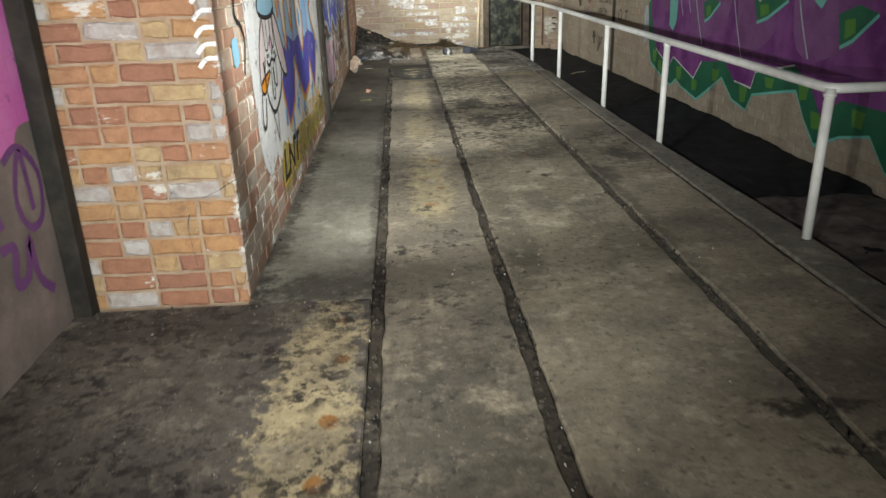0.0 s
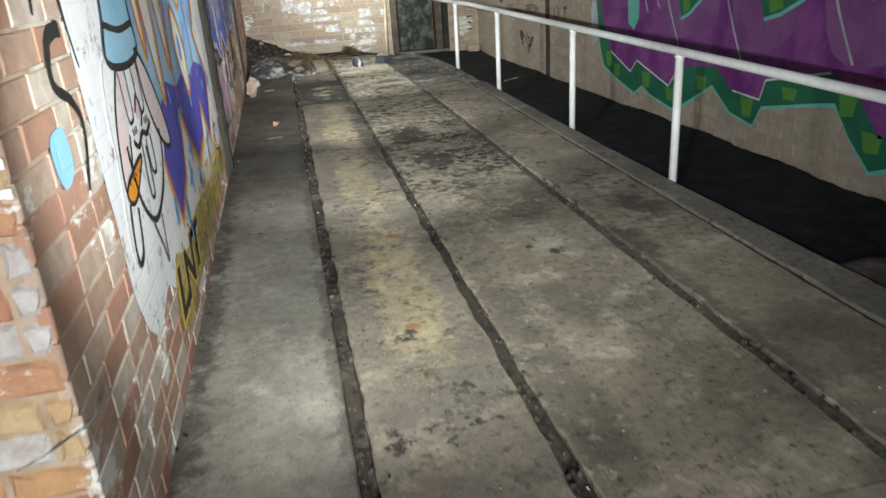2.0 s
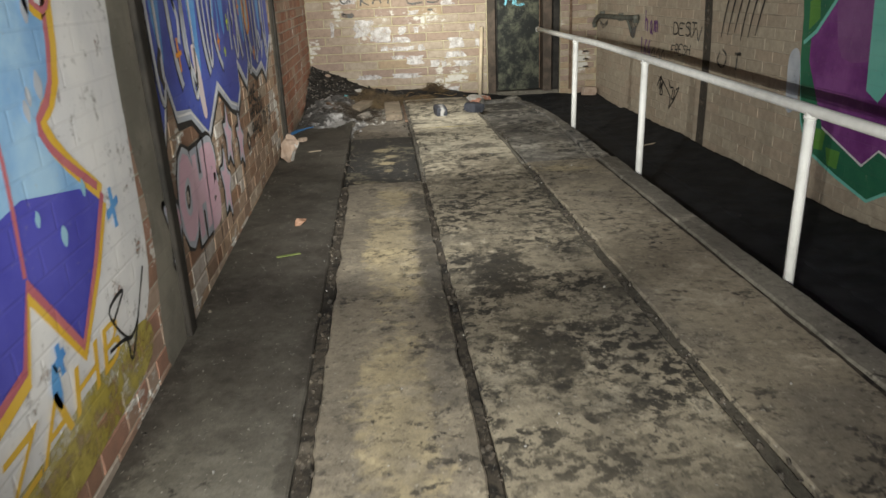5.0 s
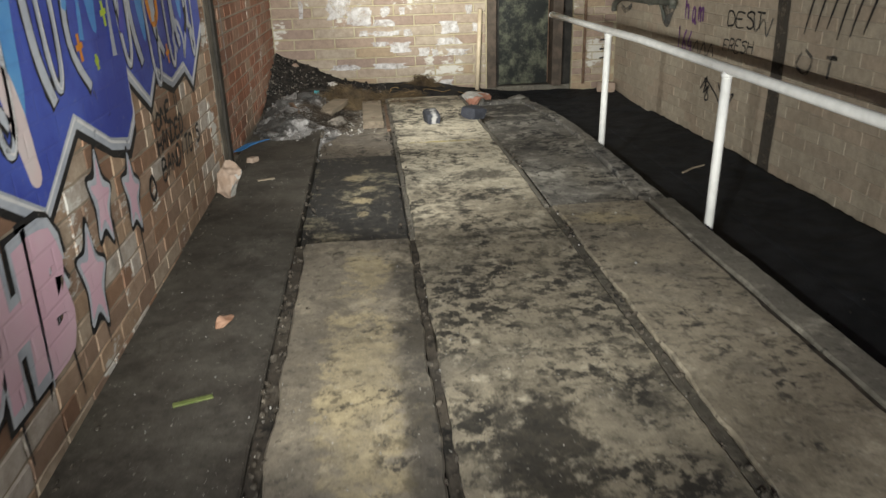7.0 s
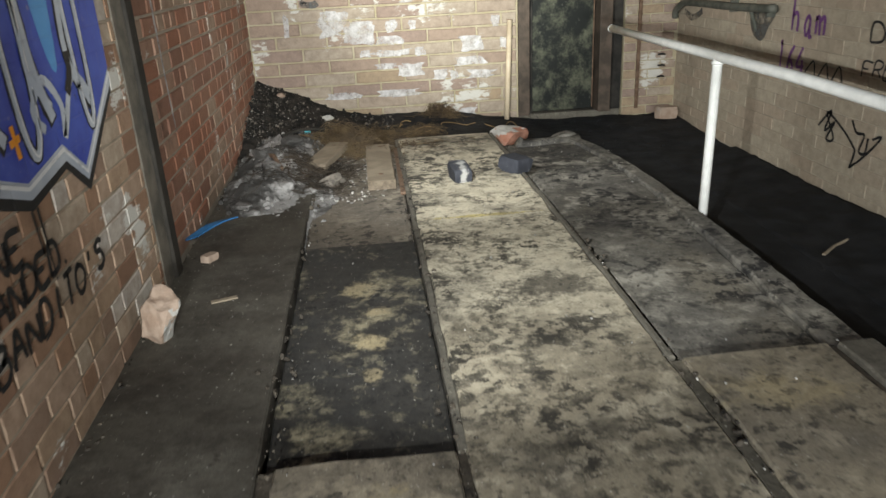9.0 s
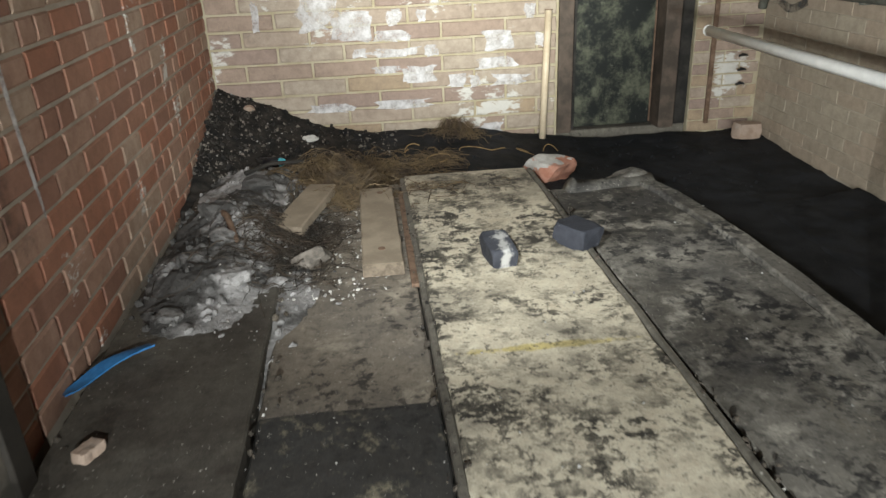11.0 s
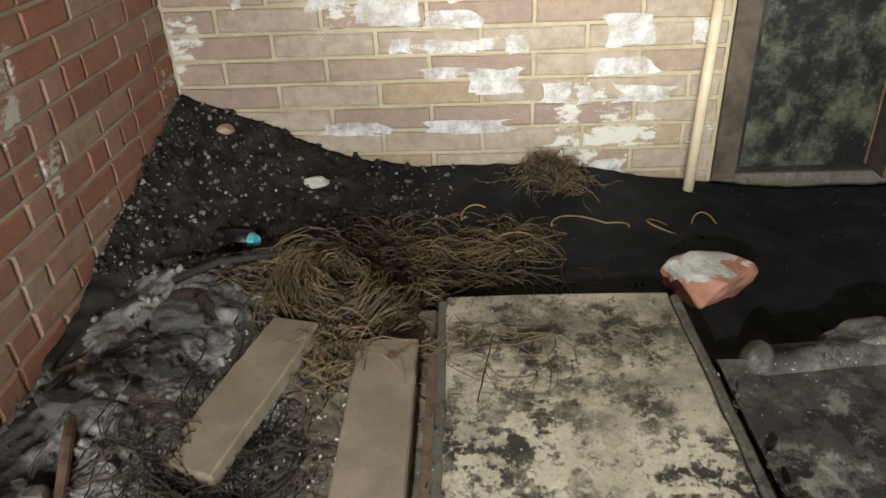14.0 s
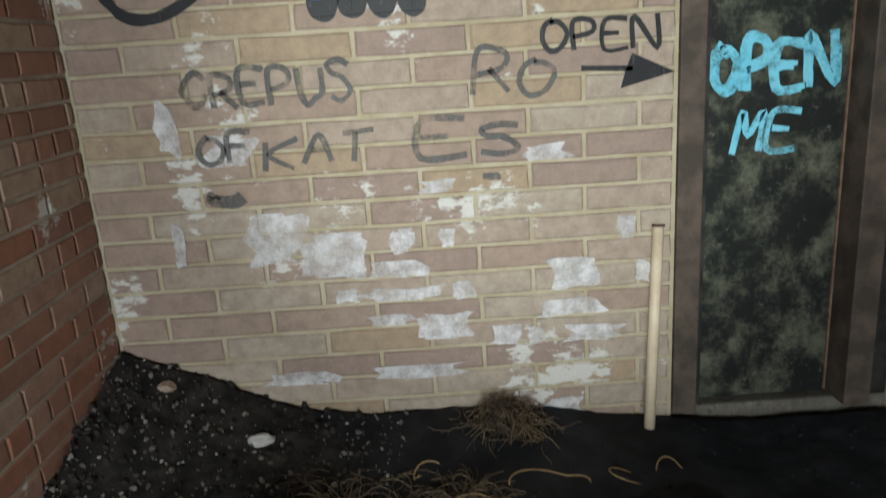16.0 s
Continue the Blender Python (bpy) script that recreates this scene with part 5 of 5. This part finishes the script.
def on_ash(rnd):
    x, y = min(0.08, max(-0.78, rnd.gauss(-0.45, 0.25))), rnd.uniform(12.3, 14.7)
    return x, y, ash_height(x, y)


def on_black(rnd):
    x, y = rnd.uniform(0.2, 3.2), rnd.uniform(14.4, 15.6)
    return x, y, dirt_height(x, y)


def top_at(x, y):
    """Height of the strip of ramp under a point."""
    sunk = X1(y) < x < X4(y) and y > 10.2
    return ramp(y) - (0.046 if sunk else 0.056 if X5(y) < x < X7(y) and y > 10.6 else 0.0)


def on_ramp(rnd):
    y = rnd.uniform(2.0, 14.0)
    x = rnd.uniform(-0.75, 2.0)
    return x, y, top_at(x, y)


def in_channels(rnd):
    y = 1.5 + 12.5 * rnd.random()
    a, b = rnd.choice(((X1, X2), (X3, X4), (X5, X6), (line(-0.81, 0), line(-0.74, 0))))
    return rnd.gauss((a(y) + b(y)) / 2, 0.028), y, ramp(y) - 0.012


def by_boards(rnd):
    x, y = rnd.gauss(0.08, 0.12), rnd.uniform(12.9, 14.0)
    return x, y, max(top_at(x, y), ash_height(x, y) if x < 0.08 else 0)


def apron_foot(rnd):
    x = rnd.uniform(-1.6, -0.25)
    y = 3.31 - abs(rnd.gauss(0, 0.12))
    return x, y, ramp(y)


scattered("heap_stones", 700, on_heap, (0.005, 0.022), heap_stone, "small grey stones in black earth", 1)
scattered("heap_pebbles", 150, on_heap, (0.003, 0.012), rock_grey, "pale pebbles in the black earth heap", 12)
scattered("heap_clods", 500, on_heap, (0.008, 0.03), heap_dirt, "dark earth clods on the heap", 2)
scattered("ash_chunks", 520, on_ash, (0.006, 0.032), ash, "broken grey plaster on the ash heap", 3)
scattered("ash_crumbs", 110, on_ash, (0.003, 0.012), rock_white, "pale plaster crumbs on the ash heap", 4)
scattered("black_clods", 320, on_black, (0.004, 0.016), shaded_black_dirt, "dark clods on the black earth", 5)
scattered("floor_grit", 520, on_ramp, (0.002, 0.008), rock_grey, "grit scattered over the ramp", 6)
scattered("floor_crumbs", 80, on_ramp, (0.002, 0.006), rock_white, "white crumbs scattered over the ramp", 7)
scattered("channel_grit", 2200, in_channels, (0.004, 0.022), channel_black, "dirt crumbs lying in the joints", 8)
scattered("channel_chips", 140, in_channels, (0.002, 0.008), rock_white, "white chips lying in the joints", 9)
scattered("board_chips", 320, by_boards, (0.003, 0.014), rock_white, "white and yellow chips beside the boards", 10)
scattered("apron_debris", 160, apron_foot, (0.002, 0.010), heap_stone, "crumbs at the foot of the pier", 11)

for i, (x, y, s) in enumerate(((-0.62, 12.75, 0.07), (-0.38, 13.0, 0.09), (-0.60, 13.75, 0.10), (-0.42, 14.2, 0.11), (-0.22, 13.05, 0.06), (-0.5, 13.4, 0.09))):
    thing("plaster_chunk", lump((x, y, ash_height(x, y) + 0.1 * s), (s, s * 0.8, s * 0.5), 30 + i, 0.8, 4, 7, i), ash, "grey crumbled plaster chunk on the ash heap", "rubble", group="plaster chunks")
thing("brown_block", lump((-0.06, 13.28, 0.185), (0.11, 0.07, 0.06), 51, 0.3, 4, 8, 0.2), heap_stone, "dirty brown brick half buried beside the boards", "brick")
thing("white_stone", lump((-0.19, 15.36, dirt_height(-0.19, 15.36) + 0.010), (0.075, 0.042, 0.026), 52, 0.7, 3, 6, 0.3), rock_white, "white stone lying on the black heap", "stone")
thing("tan_stone", lump((-0.62, 15.5, dirt_height(-0.62, 15.5) + 0.012), (0.045, 0.035, 0.028), 53), pale_brick, "tan stone on top of the black heap", "stone")

litter = new("litter_bed", sheet(2.34, 3.345, 1.0, 4.9, 0.03, lambda x, y: GROUND + 0.02 + 0.03 * noise.noise(Vector((x * 3, y * 3, 1))) + 0.012 * noise.noise(Vector((x * 14, y * 14, 1))), GROUND - 0.01))
litter.data.materials.append(plain("litter", (0.10, 0.085, 0.075), (0.20, 0.17, 0.155), 6.0, amount=0.5, stain=(0.02, 0.018, 0.016), bump=0.8))
tagged(litter, "pale dry dirt and litter below the ramp edge", "dirt", kind="stuff")

# ---- stones and bricks lying about ----
def angular(centre, size, seed, spin=(0, 0, 0), knock=0.3, bevel=0.008):
    """A broken block: the hull of a box with knocked-off corners, its edges worn."""
    rnd = random.Random(seed)
    bm = bmesh.new()
    for sx in (-1, 1):
        for sy in (-1, 1):
            for sz in (-1, 1):
                c = [1 - knock * rnd.random() for _ in range(3)]
                for k in range(3):
                    q = [sx, sy, sz]
                    q[k] *= c[k] * (1 - knock * rnd.random())
                    bm.verts.new([q[i] * size[i] / 2 * (1 - 0.12 * rnd.random()) for i in range(3)])
    made = bmesh.ops.convex_hull(bm, input=bm.verts)
    bmesh.ops.delete(bm, geom=list({g for g in made["geom_interior"] + made["geom_unused"] if isinstance(g, bmesh.types.BMVert)}), context="VERTS")
    bmesh.ops.dissolve_limit(bm, angle_limit=0.16, verts=bm.verts, edges=bm.edges)
    bmesh.ops.bevel(bm, geom=bm.edges[:], offset=bevel, segments=2, profile=0.5, affect="EDGES", clamp_overlap=True)
    bmesh.ops.triangulate(bm, faces=bm.faces)
    bmesh.ops.subdivide_edges(bm, edges=[e for e in bm.edges if e.calc_length() > 0.03], cuts=2)
    bmesh.ops.triangulate(bm, faces=bm.faces)
    m = pose(*centre, *spin)
    for v in bm.verts:
        v.co *= 1 + 0.05 * noise.noise(v.co * 22 + Vector((seed, 0, 0)))
        v.co = m @ v.co
    return bm


def faced(ob, material, test):
    """Gives the faces of a thing that pass the test a second material."""
    ob.data.materials.append(material)
    for p in ob.data.polygons:
        if test(p.center, p.normal):
            p.material_index = 1
    return ob


thing("stone", angular((0.80, 13.10, 0.233), (0.125, 0.23, 0.11), 64, (4, -6, 8), 0.5), rock_split, "dark blue-grey stone with a white face on the cream panel", "stone")
thing("stone", angular((1.21, 13.22, 0.228), (0.175, 0.19, 0.105), 67, (3, 4, 38), 0.4), rock_dark, "dark grey stone on the edge of the cream panel", "stone")
faced(thing("broken_brick", lump((1.425, 14.66, dirt_height(1.38, 14.62) + 0.06), (0.20, 0.13, 0.105), 78, 0.5, 4, 4, 0.1), rock_red, "broken red brick with white paint on the black earth", "brick"), rock_white, lambda c, n: c.z > dirt_height(1.38, 14.62) + 0.10 + 0.22 * (c.x - 1.425) + 0.05 * noise.noise(c * 14) and n.z > 0.1)


def loose_brick(centre, size, turn, lean, label, material, seed):
    bm = box(-size[0] / 2, size[0] / 2, -size[1] / 2, size[1] / 2, -size[2] / 2, size[2] / 2)
    bmesh.ops.subdivide_edges(bm, edges=bm.edges, cuts=4, use_grid_fill=True)
    for v in bm.verts:
        q = v.co.copy()
        corner = max(0.0, abs(q.x) / size[0] + abs(q.y) / size[1] + abs(q.z) / size[2] - 1.05)
        v.co -= q.normalized() * (corner * 0.25 * min(size)) + q.normalized() * 0.006 * (1 + noise.noise(q * 30 + Vector((seed, 0, 0))))
    ob = thing("loose_brick", bm, material, label, "brick", soft=False)
    ob.matrix_basis = pose(*centre, lean[0], lean[1], turn)
    return ob


faced(thing("loose_brick", lump((-0.695, 11.09, 0.285), (0.095, 0.09, 0.15), 91, 0.7, 4, 14, 0.7), pale_brick, "pale broken brick leaning against the wall", "brick"), rock_white, lambda c, n: n.x > 0.75 and n.z < 0.5)
thing("brick_fragment", lump((-0.43, 9.32, ramp(9.3) + 0.015), (0.055, 0.032, 0.028), 93, 0.8, 3, 9, 0.6), fragment_red, "orange brick fragment on the ramp", "brick")
loose_brick((3.18, 15.40, GROUND + 0.115), (0.22, 0.11, 0.13), 12, (0, 4), "dirty brick in the far corner", pale_brick, 3)
loose_brick((-0.66, 11.93, ramp(11.9) + 0.02), (0.10, 0.06, 0.045), 65, (0, 4), "small brick fragment beside the column", pale_brick, 4)
thing("broken_kerb", tube([(1.395, 14.10, 0.15), (1.41, 14.10, 0.14), (1.43, 14.10, 0.115), (1.65, 14.13, 0.105), (1.93, 14.16, 0.11)], 0.062, taper=1.1, sides=18), slab_dark, "broken rounded concrete end of the ramp", "kerb", soft=True)
thing("concrete_chunk", lump((1.80, 14.20, 0.115), (0.16, 0.10, 0.09), 75, 0.5, 4, 6), slab_dark, "rough concrete lump at the kerb end", "kerb")

# ---- boards ----
def board(x, y, z, length, width, thick, turn, label):
    bm = bmesh.new()
    n = 24
    rows = []
    for i in range(n + 1):
        s = i / n
        yy = (s - 0.5) * length
        w = width / 2 + 0.006 * noise.noise(Vector((yy * 14, x * 9, 0)))
        rows.append([bm.verts.new(p) for p in ((-w, yy, 0), (-w, yy, thick * 0.9), (-w + 0.006, yy, thick), (w - 0.006, yy, thick + 0.002 * noise.noise(Vector((yy * 8, 1, x)))), (w, yy, thick * 0.9), (w, yy, 0))])
    for a, b in zip(rows, rows[1:]):
        for k in range(6):
            bm.faces.new((a[k], a[(k + 1) % 6], b[(k + 1) % 6], b[k]))
    bm.faces.new(rows[0][::-1])
    bm.faces.new(rows[-1])
    bmesh.ops.recalc_face_normals(bm, faces=bm.faces)
    ob = thing("board", bm, timber, label, "board", group="boards at the end of the ramp")
    ob.data.materials.append(board_end)
    for p in ob.data.polygons:
        if abs(p.normal.y) > 0.8:
            p.material_index = 1
    ob.matrix_basis = pose(x, y, z, 0, 0, turn)
    return ob


b = board(0.262, 13.61, 0.15, 1.05, 0.19, 0.065, 0.5, "pale weathered timber board with a bolt hole")
part("bolt", tube([(0.02, 0.44, 0.060), (0.02, 0.44, 0.068)], 0.018), rusty, b, "rusty bolt head")
part("bolt", tube([(0.0, -0.36, 0.060), (0.0, -0.36, 0.068)], 0.018), rusty, b, "rusty bolt head")
board(-0.135, 13.90, 0.185, 0.66, 0.17, 0.05, -14, "pale timber board half buried in rubble")
thing("thin_lath", box(0.385, 0.425, 12.95, 14.2, 0.145, 0.165, bevel=0.004), rusty, "dark lath beside the cream panel", "board")

# ---- pipe, tube, stick, curls ----
leaning = tagged(new("leaning_pipe"), "cream plastic pipe leaning against the end wall", "pipe")
foot, head = Vector((1.575, 15.52, dirt_height(1.575, 15.52) - 0.01)), Vector((1.632, 15.615, 0.995))
pipe_tube = part("tube", tube([foot, foot.lerp(head, 0.5), head], 0.026, sides=16), pipe_plastic, leaning, soft=True)
part("end_ring", tube([head, head + (head - foot).normalized() * 0.006], 0.029, sides=16), rusty, pipe_tube, "dark burnt rim")
wall_pipe = tagged(new("wall_pipe"), "dark steel pipe fixed along the tan wall", "pipe")
part("tube", tube(curve_through([(3.30, 15.62, 0.93), (3.29, 15.58, 1.0), (3.29, 15.42, 1.07), (3.29, 15.2, 1.09), (3.29, 14.4, 1.10), (3.29, 13.75, 1.12)], False), 0.032), dark_pipe, wall_pipe, soft=True)
for y in (15.3, 14.45, 13.85):
    part("clip", box(3.285, 3.352, y - 0.012, y + 0.012, 1.055, 1.15, bevel=0.003), dark_pipe, wall_pipe)
part("bracket", tube([(3.35, 14.1, 0.93), (3.29, 14.1, 1.08)], 0.015), dark_pipe, wall_pipe)
m = mural("black mould round the wall pipe")
paint(m, "right", [(14.2, 1.12), (14.15, 0.92), (14.0, 0.86), (13.9, 0.98), (13.85, 1.1)], faded_spray, 1)
stroke(m, "right", [(15.5, 1.0), (15.3, 0.95), (15.1, 1.02)], 0.06, faded_spray, 1)
thing("rust_strip", box(2.93, 2.965, 15.625, 15.645, 0.05, 1.9, bevel=0.003), rusty, "rusty steel strip on the pale brick wall", "strip")
for z in (0.36, 0.47, 0.58):
    thing("wall_hook", tube([(3.2, 15.65, z), (3.2, 15.58, z + 0.005), (3.17, 15.55, z + 0.015), (3.12, 15.54, z + 0.01)], 0.009), black_plastic, "black iron hook on the pale brick wall", "hook", group="wall hooks")
bottle = tagged(new("black_tube"), "black plastic tube with a light blue end on the heap", "tube")
a, c = Vector((-0.56, 14.93, ash_height(-0.56, 14.93) + 0.05)), Vector((-0.36, 14.82, ash_height(-0.36, 14.82) + 0.05))
part("body", tube([a, a.lerp(c, 0.5), c], 0.038, sides=16), black_plastic, bottle, soft=True)
part("cap", tube([c, c + (c - a).normalized() * 0.03], 0.030, sides=12, taper=0.7), cyan_plastic, bottle, "light blue cap")
thing("stick", tube([(-0.53, 14.42, ash_height(-0.53, 14.42) + 0.02), (-0.38, 14.50, 0.30), (-0.18, 14.60, 0.27)], 0.016, sides=8, taper=0.7), column_steel, "charred stick on the ash heap", "stick")
thing("burnt_lath", tube([(-0.66, 13.98, ash_height(-0.66, 13.98) + 0.02), (-0.5, 13.6, ash_height(-0.5, 13.6) + 0.03), (-0.42, 13.35, ash_height(-0.42, 13.35) + 0.02)], 0.018, sides=8, taper=0.8), rusty, "dark burnt stick on the ash heap", "stick")
strip_blue = box(-0.17, 0.17, -0.028, 0.028, -0.003, 0.003)
bmesh.ops.subdivide_edges(strip_blue, edges=strip_blue.edges, cuts=7, use_grid_fill=True)
for v in strip_blue.verts:
    v.co.y += 0.03 * math.cos(9 * v.co.x) + 0.004 * noise.noise(v.co * 40)
    v.co.z += 0.012 * math.sin(14 * v.co.x + 20 * v.co.y)
ob = thing("blue_strip", strip_blue, blue_plastic, "bright blue plastic strip on the rubble", "plastic")
ob.matrix_basis = pose(-0.74, 12.40, 0.203, -6, -4, 42)
ob = thing("splinter", box(-0.06, 0.06, -0.014, 0.014, -0.004, 0.004, bevel=0.003), timber, "pale wood splinter on the ramp", "wood")
ob.matrix_basis = pose(-0.50, 11.42, ramp(11.4) + 0.005, 0, 0, 20)
ob = thing("leaf", box(-0.07, 0.07, -0.013, 0.013, -0.002, 0.002, bevel=0.0015), leaf_green, "flat yellow-green leaf on the ramp", "leaf")
ob.matrix_basis = pose(-0.44, 8.74, ramp(8.74) + 0.004, 0, 0, 18)
for i, (x, y, r, sweep, turn) in enumerate(((1.36, 15.10, 0.075, 4.2, 1.2), (0.70, 14.87, 0.09, 5.0, 0.3), (1.02, 14.98, 0.16, 3.4, -0.2), (1.56, 15.16, 0.06, 2.6, 0.4), (0.55, 15.1, 0.07, 3.0, 1.0))):
    pts = [(x + r * math.cos(turn + k * sweep / 14), y + 0.7 * r * math.sin(turn + k * sweep / 14), dirt_height(x, y) + 0.012 + 0.05 * abs(math.sin(k * 0.22 + i))) for k in range(15)]
    thing("wire_curl", tube(pts, 0.0035, sides=6), wire_brown, "curl of brown wire on the black earth", "wire", soft=True, group="wire curls")
for i, (x, y, r) in enumerate(((0.85, 6.3, 0.05), (0.76, 6.02, 0.04), (1.02, 5.9, 0.06))):
    pts = [(x + r * math.cos(k * 0.3 + i), y + r * math.sin(k * 0.33 + i), ramp(y) + 0.004 + 0.006 * abs(math.sin(k))) for k in range(9)]
    thing("twig", tube(pts, 0.004, sides=5), rusty, "thin dark twig on the ramp", "twig", group="twigs")

# ---- dry fibre ----
def tangle(name, label, centre, spread, count, seed, reach=(0.15, 0.45), rise=0.12, material=fibre, swirl=0.0):
    """A tangle of thin bent strands lying on the ground."""
    rnd = random.Random(seed)
    verts, faces = [], []
    for _ in range(count):
        x, y = rnd.gauss(centre[0], spread[0]), rnd.gauss(centre[1], spread[1])
        head, bend, length = rnd.uniform(0, 6.28), rnd.gauss(0, 3.2), rnd.uniform(*reach)
        lift = rise * rnd.random() * math.exp(-((x - centre[0]) / (1.6 * spread[0])) ** 2)
        if swirl:
            away = Vector((x - centre[0], y - centre[1]))
            head, bend = math.atan2(away.y, away.x) + 1.57 + rnd.gauss(0, 0.35), swirl * length / max(0.06, away.length)
        steps, r = 9, rnd.uniform(0.0009, 0.0022)
        last = None
        for k in range(steps + 1):
            s = k / steps
            z = max(top_at(x, y) if y < 14.2 else dirt_height(x, y), ash_height(x, y) if x < 0.08 and y < 15.0 else 0) + 0.006 + lift * math.sin(math.pi * s) + 0.01 * rnd.random()
            side = Vector((-math.sin(head), math.cos(head), 0)) * r
            at = len(verts)
            p = Vector((x, y, z))
            verts += [p + side, p - side, p + Vector((0, 0, 1.7 * r))]
            if last is not None:
                for a, b in ((0, 1), (1, 2), (2, 0)):
                    faces.append((last + a, last + b, at + b, at + a))
            last = at
            x, y = x + math.cos(head) * length / steps, y + math.sin(head) * length / steps
            head += bend / steps + rnd.gauss(0, 0.12)
    me = bpy.data.meshes.new(name)
    me.from_pydata(verts, [], faces)
    me.materials.append(material)
    return tagged(new(name, me), label, "fibre", kind="stuff")


tangle("fibre_bundle", "tangled bundle of dry brown fibres on the heap", (0.08, 14.42), (0.095, 0.13), 1000, 1, (0.2, 0.5), 0.2, swirl=0.9)
tangle("fibre_bundle", "golden fibres trailing over the black earth", (0.26, 14.78), (0.11, 0.07), 330, 2, (0.12, 0.35), 0.08)
tangle("fibre_bundle", "brown fibres hanging between the boards", (0.08, 14.25), (0.06, 0.12), 420, 3, (0.12, 0.3), 0.12)
tangle("fibre_bundle", "loose fibres spread over the panel end", (0.45, 14.4), (0.18, 0.2), 310, 4, rise=0.03)
tangle("fibre_bundle", "dark fibres on the ash heap", (-0.16, 13.5), (0.12, 0.2), 330, 5, rise=0.05, material=dark_fibre)
tangle("fibre_bundle", "small tuft of fibres against the end wall", (0.90, 15.45), (0.07, 0.05), 310, 6, (0.08, 0.2), 0.12)
tangle("fibre_bundle", "small tuft of fibres on the black earth", (0.68, 14.9), (0.05, 0.04), 310, 7, (0.1, 0.25), 0.06)
tangle("fibre_bundle", "frayed ends of the dry fibre bundle", (0.12, 14.62), (0.16, 0.12), 320, 8, rise=0.10)
ob = thing("pale_stick", tube([(-0.16, 0, 0), (0.0, 0.01, 0.004), (0.16, 0, 0)], 0.009, sides=8), timber, "pale stick on the black ground", "stick")
ob.matrix_basis = pose(2.86, 12.0, GROUND + 0.008, 0, 0, 35)
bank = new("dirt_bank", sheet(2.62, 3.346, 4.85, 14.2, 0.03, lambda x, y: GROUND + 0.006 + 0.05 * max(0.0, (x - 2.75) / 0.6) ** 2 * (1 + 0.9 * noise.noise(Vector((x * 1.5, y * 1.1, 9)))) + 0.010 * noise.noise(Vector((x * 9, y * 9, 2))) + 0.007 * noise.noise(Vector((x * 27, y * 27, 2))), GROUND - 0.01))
bank.data.materials.append(shaded_black_dirt)
tagged(bank, "black dirt banked against the foot of the tan wall", "dirt", kind="stuff")
scattered("ground_specks", 160, lambda rnd: (rnd.uniform(2.35, 3.3), rnd.uniform(4.9, 14.0), GROUND), (0.003, 0.012), heap_dirt, "small stones on the black ground", 21)

# ---- the bricks of the walls ----
UNIT = (0.25, 0.0905)
courses(wall_pier, (-1.62, 3.35, 0.0), 0, 0.82, 0.0, 2.7, 2.0, UNIT, PIER, 1, white=0.4, soot_dim=0.3, headers=0.55, chamfer=0.012, wear=0.008)
courses(wall_mural, (-0.80, 3.352, 0.0), 90, 4.43, 0.03, 2.7, 1.40, UNIT, MURAL, 2, white=0.5, headers=0.15, joint=0.009, chamfer=0.004, wear=0.002)
courses(wall_tags, (-0.80, 7.92, 0.0), 90, 3.68, 0.07, 2.7, 1.55, UNIT, TAGS, 3, white=0.25, soot_dim=0.3, headers=0.3, joint=0.008, chamfer=0.005, wear=0.004)
# Dark patches here are mainly the torch's falloff, put into the brick colour.
courses(wall_far, (-0.87, 11.82, 0.0), 90, 3.83, 0.12, 2.7, 2.0, (0.29, 0.106), FAR, 4, white=0.1, soot_dim=0.3, headers=0.3, joint=0.015)
courses(wall_end, (-0.87, 15.65, 0.0), 0, 2.58, -0.02, 2.7, 2.3, (0.485, 0.1215), END, 5, white=0.25, soot_dim=0.16, joint=0.016, depth=0.02, chamfer=0.008, wear=0.006)
courses(wall_end_side, (2.80, 15.65, 0.0), 0, 0.55, -0.02, 2.7, 2.3, (0.26, 0.0905), END, 6, white=0.5, soot_dim=0.1)
courses(wall_right, (3.35, 15.65, 0.0), -90, 15.6, -0.07, 2.7, 0.30, (0.30, 0.0945), SIDE, 7, soot_dim=0.2, joint=0.006, chamfer=0.003, wear=0.0015)
